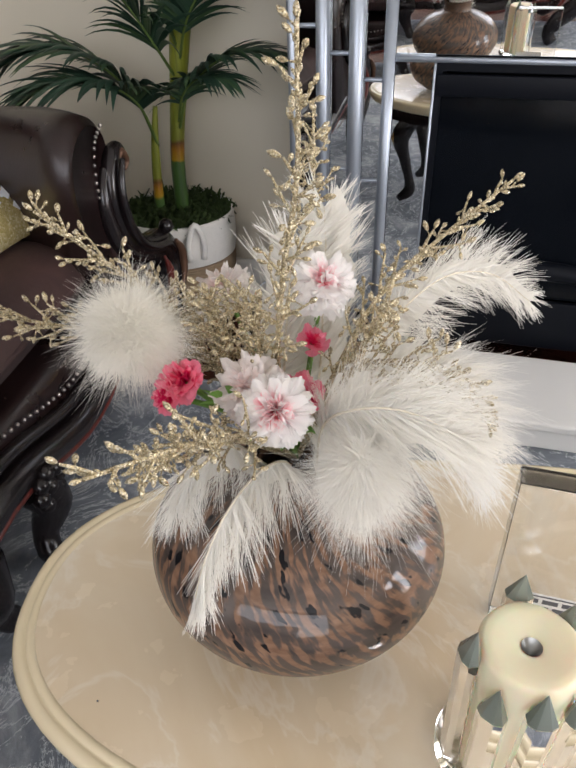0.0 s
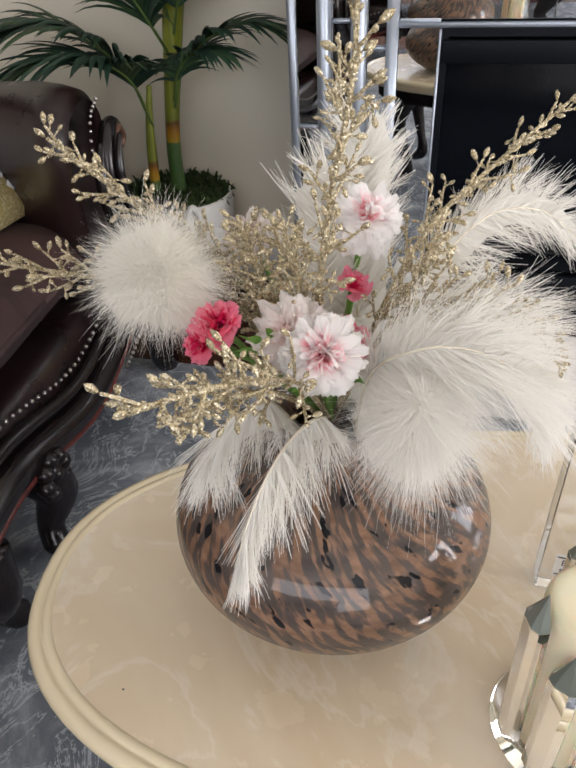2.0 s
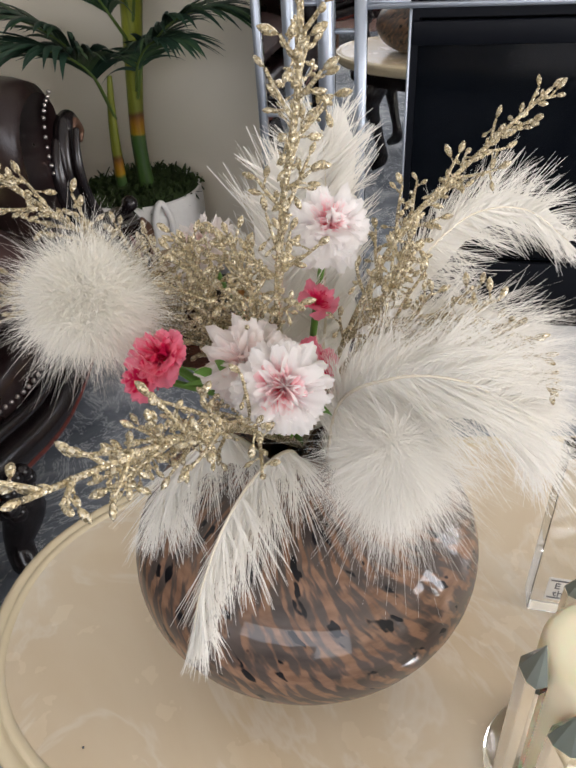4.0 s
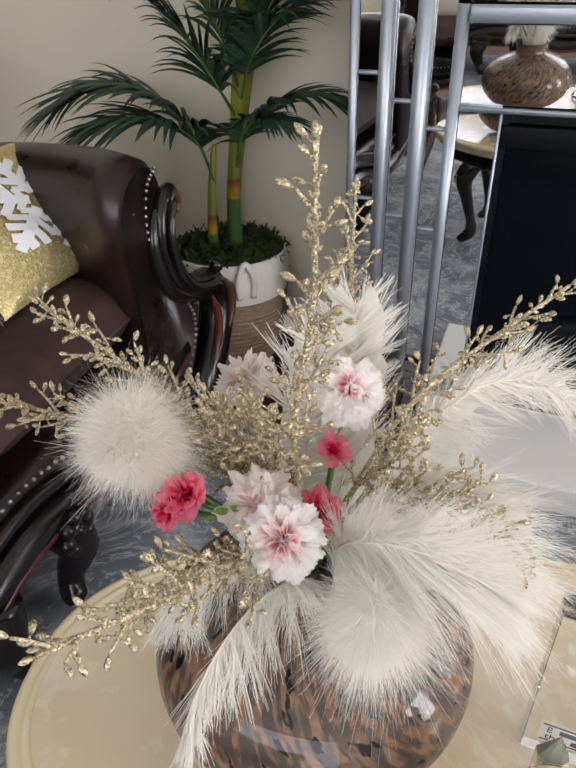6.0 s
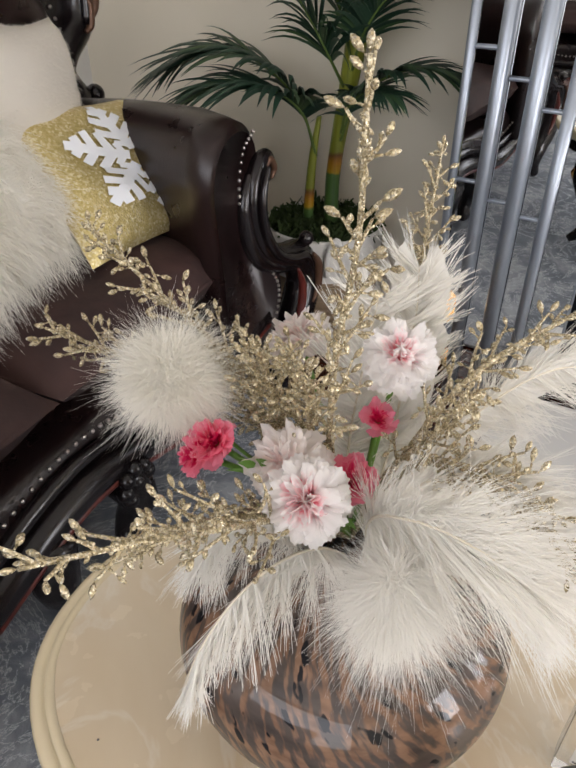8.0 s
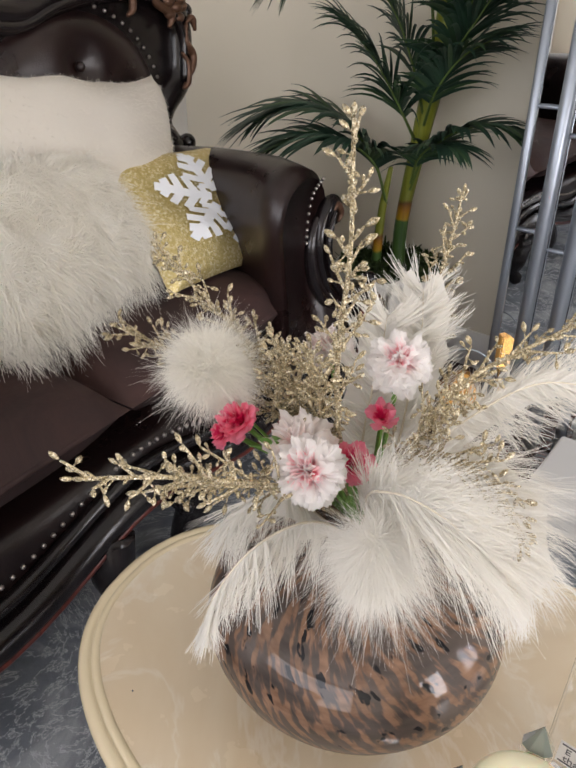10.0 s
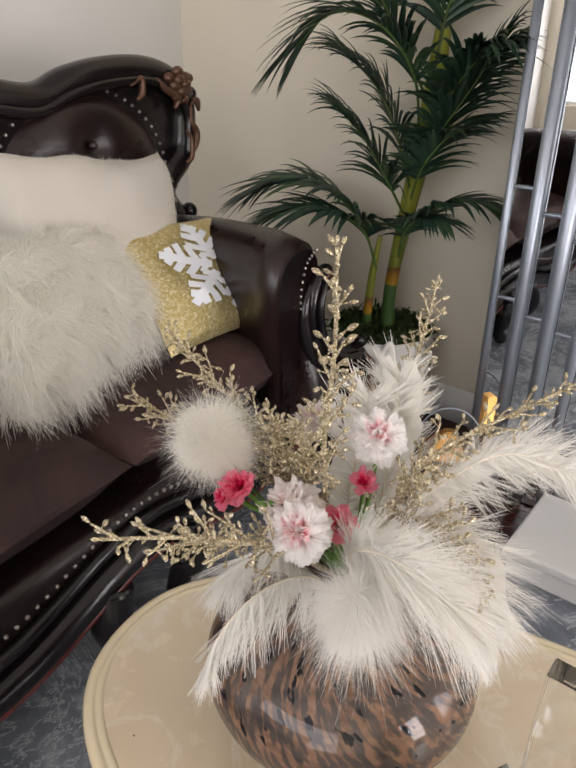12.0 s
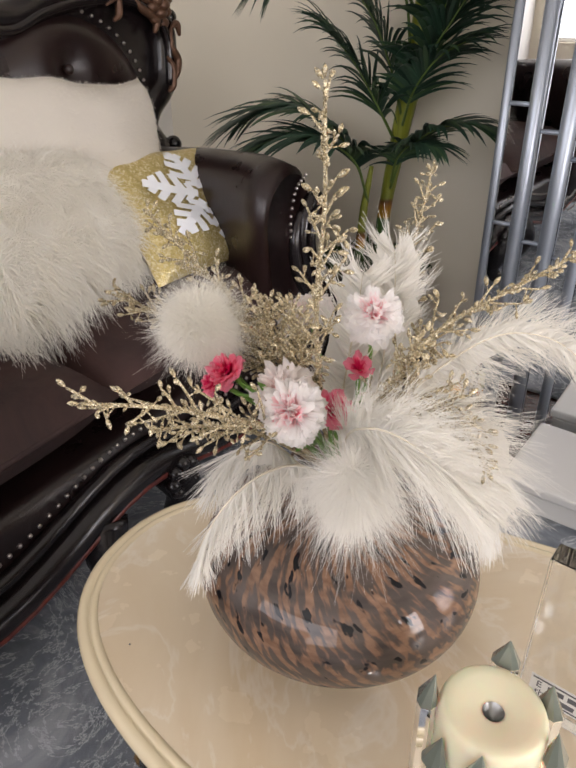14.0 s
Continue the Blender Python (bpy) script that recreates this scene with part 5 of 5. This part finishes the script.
sprig([MOUTH, (0.01, 0.625, 0.76), (-0.06, 0.62, 0.795), (-0.12, 0.613, 0.81), (-0.180, 0.605, 0.826)], GS, 24, 0.042, 7, 24, 0.0042)
sprig([MOUTH, (0.048, 0.53, 0.762), (0.030, 0.475, 0.805), (0.008, 0.425, 0.838), (-0.024, 0.377, 0.860)], GS, 19, 0.042, 5, 25, 0.0038)
sprig([MOUTH, (0.03, 0.60, 0.76), (0.018, 0.585, 0.82), (0.008, 0.58, 0.86)], GS, 22, 0.032, 6, 26, 0.0040, 0.3)
sprig([MOUTH, (0.045, 0.59, 0.76), (0.045, 0.58, 0.82), (0.035, 0.575, 0.865)], GS, 22, 0.032, 6, 27, 0.0040, 0.3)
sprig([MOUTH, (0.02, 0.61, 0.75), (-0.01, 0.60, 0.80), (-0.03, 0.60, 0.84)], GS, 18, 0.03, 6, 28, 0.0040, 0.35)
sprig([MOUTH, (0.115, 0.635, 0.77), (0.15, 0.65, 0.83), (0.20, 0.68, 0.865), (0.255, 0.70, 0.905)], GS, 20, 0.034, 6, 29, 0.0042, 0.3)
sprig([MOUTH, (0.115, 0.61, 0.76), (0.15, 0.58, 0.80), (0.19, 0.555, 0.805), (0.222, 0.535, 0.775)], GS, 22, 0.03, 6, 30, 0.0040, 0.35)
sprig([MOUTH, (0.10, 0.615, 0.75), (0.13, 0.605, 0.80), (0.145, 0.60, 0.845)], GS, 16, 0.026, 5, 31, 0.0040, 0.4)
sprig([MOUTH, (0.03, 0.55, 0.74), (0.0, 0.50, 0.775), (-0.03, 0.465, 0.785)], GS, 18, 0.03, 6, 32, 0.0040, 0.35)


def carnation(centre, axis, radius, mat, label, rings=6, seed=1, open_=1.0, group="carnations in the vase"):
    """A ruffled silk carnation: rings of fan petals with toothed edges, a calyx and a stem."""
    rng = np.random.default_rng(seed)
    C = thing("carnation", Matrix.Translation(centre) @ Vector(axis).to_track_quat("Z", "Y").to_matrix().to_4x4(), label, "carnation", group)
    for ring in range(rings):
        q = ring / max(rings - 1, 1)
        count = 4 + int(0.8 * ring)
        vs, fs, uvs = [], [], []
        for k in range(count):
            t0 = 2 * math.pi * (k + 0.5 * (ring % 2)) / count + rng.normal() * 0.22
            tilt = (0.16 + 1.29 * q ** 1.15 * open_) + rng.normal() * (0.36 if q < 0.45 else 0.22)
            ln = radius * (0.66 + 0.42 * q ** 0.7) * (0.9 + 0.2 * rng.random())
            half = 3.6 / count + 0.35
            ph = rng.random(4) * 6.28
            nu, nv = 22, 6
            o = len(vs)
            for j in range(nv + 1):
                r = j / nv
                for i in range(nu + 1):
                    s = i / nu * 2 - 1
                    tooth = (0.03 * (1 if i % 2 else -1) + 0.07 * math.sin(4.3 * s + ph[0])) * (r > 0.99)
                    rr = ln * (r * (1 - 0.10 * s * s) + tooth)
                    wav = 0.19 * ln * r ** 1.4 * (1.5 - 0.5 * q) * (math.sin(5.2 * s + ph[1]) + 0.6 * math.sin(9.5 * s + ph[2]))
                    w = t0 + s * half * (0.4 + 0.6 * r) * (1 + 0.1 * math.sin(7 * r + ph[3]))
                    el = tilt + 0.28 * r * r * q
                    rad = rr * math.sin(el) + 0.0015 + wav * math.cos(el) * 0.8
                    hgt = rr * math.cos(el) + wav * math.sin(el) * 0.9
                    vs.append((rad * math.cos(w), rad * math.sin(w), hgt - radius * 0.45))
                    uvs.append((i / nu, 0.04 + 0.42 * r + 0.50 * q))
            for j in range(nv):
                for i in range(nu):
                    a = o + j * (nu + 1) + i
                    fs.append((a, a + 1, a + nu + 2, a + nu + 1))
        raw("petal_ring", vs, fs, mat, C, "", True, uvs)
    lathe("calyx", [(0.002, -radius * 0.95), (radius * 0.22, -radius * 0.85), (radius * 0.25, -radius * 0.5), (radius * 0.1, -radius * 0.35)], STEM, C, "green calyx", 12)
    inv = (Matrix.Translation(centre) @ Vector(axis).to_track_quat("Z", "Y").to_matrix().to_4x4()).inverted()
    m = inv @ Vector(MOUTH)
    tube("stem", smooth_path([(0, 0, -radius * 0.9), (m.x * 0.3, m.y * 0.3, -radius * 0.9 + (m.z + radius * 0.9) * 0.45), tuple(m)], 16), 0.0024, STEM, C, "green stem", 7)
    return C


carnation((0.063, 0.519, 0.796), (0.08, -0.75, 0.65), 0.0240, PETAL_WHITE, "white ruffled carnation with a deep pink heart", 10, 41)
carnation((0.038, 0.546, 0.798), (-0.35, -0.5, 0.75), 0.0255, PETAL_PALE, "pale blush ruffled carnation", 8, 42)
carnation((0.097, 0.620, 0.852), (0.1, -0.55, 0.8), 0.0225, PETAL_WHITE, "white ruffled carnation with a pink heart on a green stem", 8, 43)
carnation((0.000, 0.694, 0.811), (-0.4, 0.1, 0.9), 0.026, PETAL_PALE, "pale blush carnation at the back", 8, 44)
carnation((-0.009, 0.540, 0.808), (-0.2, -0.6, 0.75), 0.0155, PETAL_RED, "small crimson carnation bud with a pale edge", 6, 45, 0.55)
carnation((-0.021, 0.535, 0.796), (-0.55, -0.65, 0.5), 0.0135, PETAL_RED, "small crimson carnation bud with a pale edge", 5, 48, 0.5)
carnation((0.088, 0.617, 0.796), (0.1, -0.4, 0.9), 0.0125, PETAL_RED, "half-open small crimson carnation bud", 3, 46, 0.6)
carnation((0.081, 0.570, 0.773), (0.35, -0.55, 0.75), 0.0165, PETAL_RED, "small crimson carnation bud", 5, 47, 0.6)


def leaf_spray(points, label):
    G = thing("leaf_spray", Matrix.Identity(4), label, "leaves", "green leaves in the vase")
    for k, (a, b, w) in enumerate(points):
        a, b = np.array(a), np.array(b)
        d = b - a
        sd = unit(np.cross(d, (0.2, -0.8, 0.5))) * w
        vs, fs = [], []
        for j in range(7):
            t = j / 6
            c = a + d * t + np.array((0, 0, 0.006)) * math.sin(math.pi * t)
            ww = math.sin(math.pi * (0.08 + 0.9 * t)) ** 0.8
            vs += [c - sd * ww, c + np.array((0, -0.001, 0.001)), c + sd * ww]
        for j in range(6):
            q = 3 * j
            fs += [(q, q + 1, q + 4, q + 3), (q + 1, q + 2, q + 5, q + 4)]
        raw("leaf", vs, fs, STEM, G)
    return G


leaf_spray([((0.045, 0.56, 0.75), (0.004, 0.545, 0.795), 0.0022), ((0.03, 0.555, 0.765), (0.0, 0.54, 0.785), 0.002), ((0.03, 0.552, 0.772), (0.024, 0.535, 0.806), 0.003), ((0.024, 0.548, 0.776), (0.010, 0.538, 0.796), 0.0032),
            ((0.08, 0.56, 0.74), (0.092, 0.545, 0.752), 0.003), ((0.07, 0.56, 0.74), (0.065, 0.525, 0.752), 0.005), ((0.06, 0.555, 0.745), (0.04, 0.53, 0.757), 0.004)], "small green carnation leaves")

# ---- candle in a ring of crystal prisms ----
CX, CY = 0.2655, 0.456


def crystal_holder():
    H = thing("crystal_candle_holder", Matrix.Translation((CX, CY, TABLE_Z)), "clear crystal prism candle holder standing on the marble table", "candle holder")
    lathe("base", [(0.0, 0.0008), (0.058, 0.0008), (0.0595, 0.006), (0.058, 0.010), (0.0, 0.010)], CRYSTAL, H, "round glass base", 40, False)
    for deg, top in ((187, 0.636), (228, 0.606), (268, 0.622), (308, 0.610), (350, 0.625), (35, 0.630), (88, 0.640)):
        ang = radians(deg)
        x, y, w = CX + 0.047 * math.cos(ang), CY + 0.047 * math.sin(ang), 0.0115
        h = top - TABLE_Z
        c = Vector((x - CX, y - CY, 0))
        d = c.normalized()
        s = Vector((-d.y, d.x, 0))
        vs = []
        lean = d * 0.004
        for z, q in ((0.011, 1.0), (h - 0.03, 1.0)):
            for a, b in ((-1, -0.5), (-0.5, -1), (0.5, -1), (1, -0.5), (1, 0.5), (0.5, 1), (-0.5, 1), (-1, 0.5)):
                vs.append(tuple(c + lean * (z / h) + s * (a * w * q) + d * (b * w * 0.7 * q) + Vector((0, 0, z))))
        fs = [tuple(range(8))[::-1]] + [(i, (i + 1) % 8, 8 + (i + 1) % 8, 8 + i) for i in range(8)] + [tuple(range(8, 16))]
        pr = raw("prism", vs, fs, CRYSTAL, H, "", False)
        tip = c + lean - d * 0.004 + Vector((0, 0, h))
        top = [Vector(v) + Vector((0, 0, 0.0005)) for v in vs[8:]]
        raw("prism_tip", [tuple(v) for v in top] + [tuple(tip)], [(i, (i + 1) % 8, 8) for i in range(8)], CRYSTAL_TIP, pr, "grey bevelled point", False)
    return H


crystal_holder()


def candle():
    prof = [(0.0, 0.0), (0.040, 0.0), (0.042, 0.002), (0.042, 0.156), (0.040, 0.162), (0.037, 0.164), (0.03, 0.1625), (0.012, 0.160), (0.008, 0.158)]
    C = thing("candle", Matrix.Translation((CX, CY, TABLE_Z + 0.0105)), "ivory pillar candle inside the crystal holder", "candle")
    lathe("wax", prof, WAX, C, "", 48)
    lathe("wick_dimple", [(0.0, 0.152), (0.004, 0.153), (0.0085, 0.1595)], WICK, C, "grey wick hollow", 20, False)
    return C


candle()

# ---- quote block ----


def quote_block():
    m = pose(0.286, 0.606, TABLE_Z, 0, 0, -14)
    Q = thing("quote_block", m, "clear acrylic quote block with a small white printed label", "ornament")
    part("block", box(0.0, 0.15, 0.0, 0.028, 0.0008, 0.205, 0.002, 2), ACRYLIC, Q, "clear acrylic block", False)
    part("label", box(0.012, 0.104, -0.0009, -0.0003, 0.024, 0.056, 0.0001, 1), WHITE, Q, "small white printed label", False)
    for z0, z1, x0, x1 in ((0.052, 0.0535, 0.014, 0.10), (0.027, 0.0285, 0.014, 0.10)):
        part("printed_line", box(x0, x1, -0.0016, -0.001, z0, z1), INK, Q, "", False)
    for word, z in (("E", 0.041), ("tha", 0.030)):
        cu = bpy.data.curves.new("lettering", "FONT")
        cu.body, cu.size, cu.extrude = word, 0.012, 0.0002
        tx = new("lettering", cu)
        cu.materials.append(INK)
        tx.parent = Q
        tx.matrix_local = pose(0.018, -0.0012, z, 90, 0, 0)
    for z, x0 in ((0.042, 0.03), (0.031, 0.042)):
        for k in range(3):
            part("print_bar", box(x0 + k * 0.02, x0 + k * 0.02 + 0.016, -0.0016, -0.001, z, z + 0.006), INK, Q, "", False)
    return Q


quote_block()

# ---- gilded lantern by the hearth ----


def lantern(m):
    L = thing("gold_lantern", m, "small faceted gold lantern with a wire handle by the fireplace", "lantern")
    part("foot", box(-0.05, 0.05, -0.05, 0.05, 0.0, 0.02, 0.004), GOLD, L)
    for x in (-0.045, 0.045):
        for y in (-0.045, 0.045):
            part("post", box(x - 0.005, x + 0.005, y - 0.005, y + 0.005, 0.02, 0.17, 0.002, 1), GOLD, L)
    bm = bmesh.new()
    bmesh.ops.create_cone(bm, cap_ends=True, segments=4, radius1=0.085, radius2=0.02, depth=0.07)
    bmesh.ops.rotate(bm, verts=bm.verts, matrix=Matrix.Rotation(radians(45), 3, "Z"))
    bmesh.ops.translate(bm, verts=bm.verts, vec=(0, 0, 0.205))
    bmesh.ops.bevel(bm, geom=bm.edges, offset=0.003, segments=2, affect="EDGES")
    part("roof", bm, GOLD, L, "", False)
    tube("handle", [(0.09 * math.cos(t), 0, 0.20 + 0.11 * math.sin(t)) for t in np.linspace(0.3, math.pi - 0.3, 20)], 0.0025, SILVER, L, "thin wire handle", 6)
    lathe("tealight", [(0.0, 0.021), (0.025, 0.021), (0.025, 0.07), (0.0, 0.07)], WAX, L, "ivory candle", 20)
    return L


lantern(Matrix.Translation(room(-0.40, 1.70, -0.008)) @ pose(0, 0, 0, 0, 0, 15))
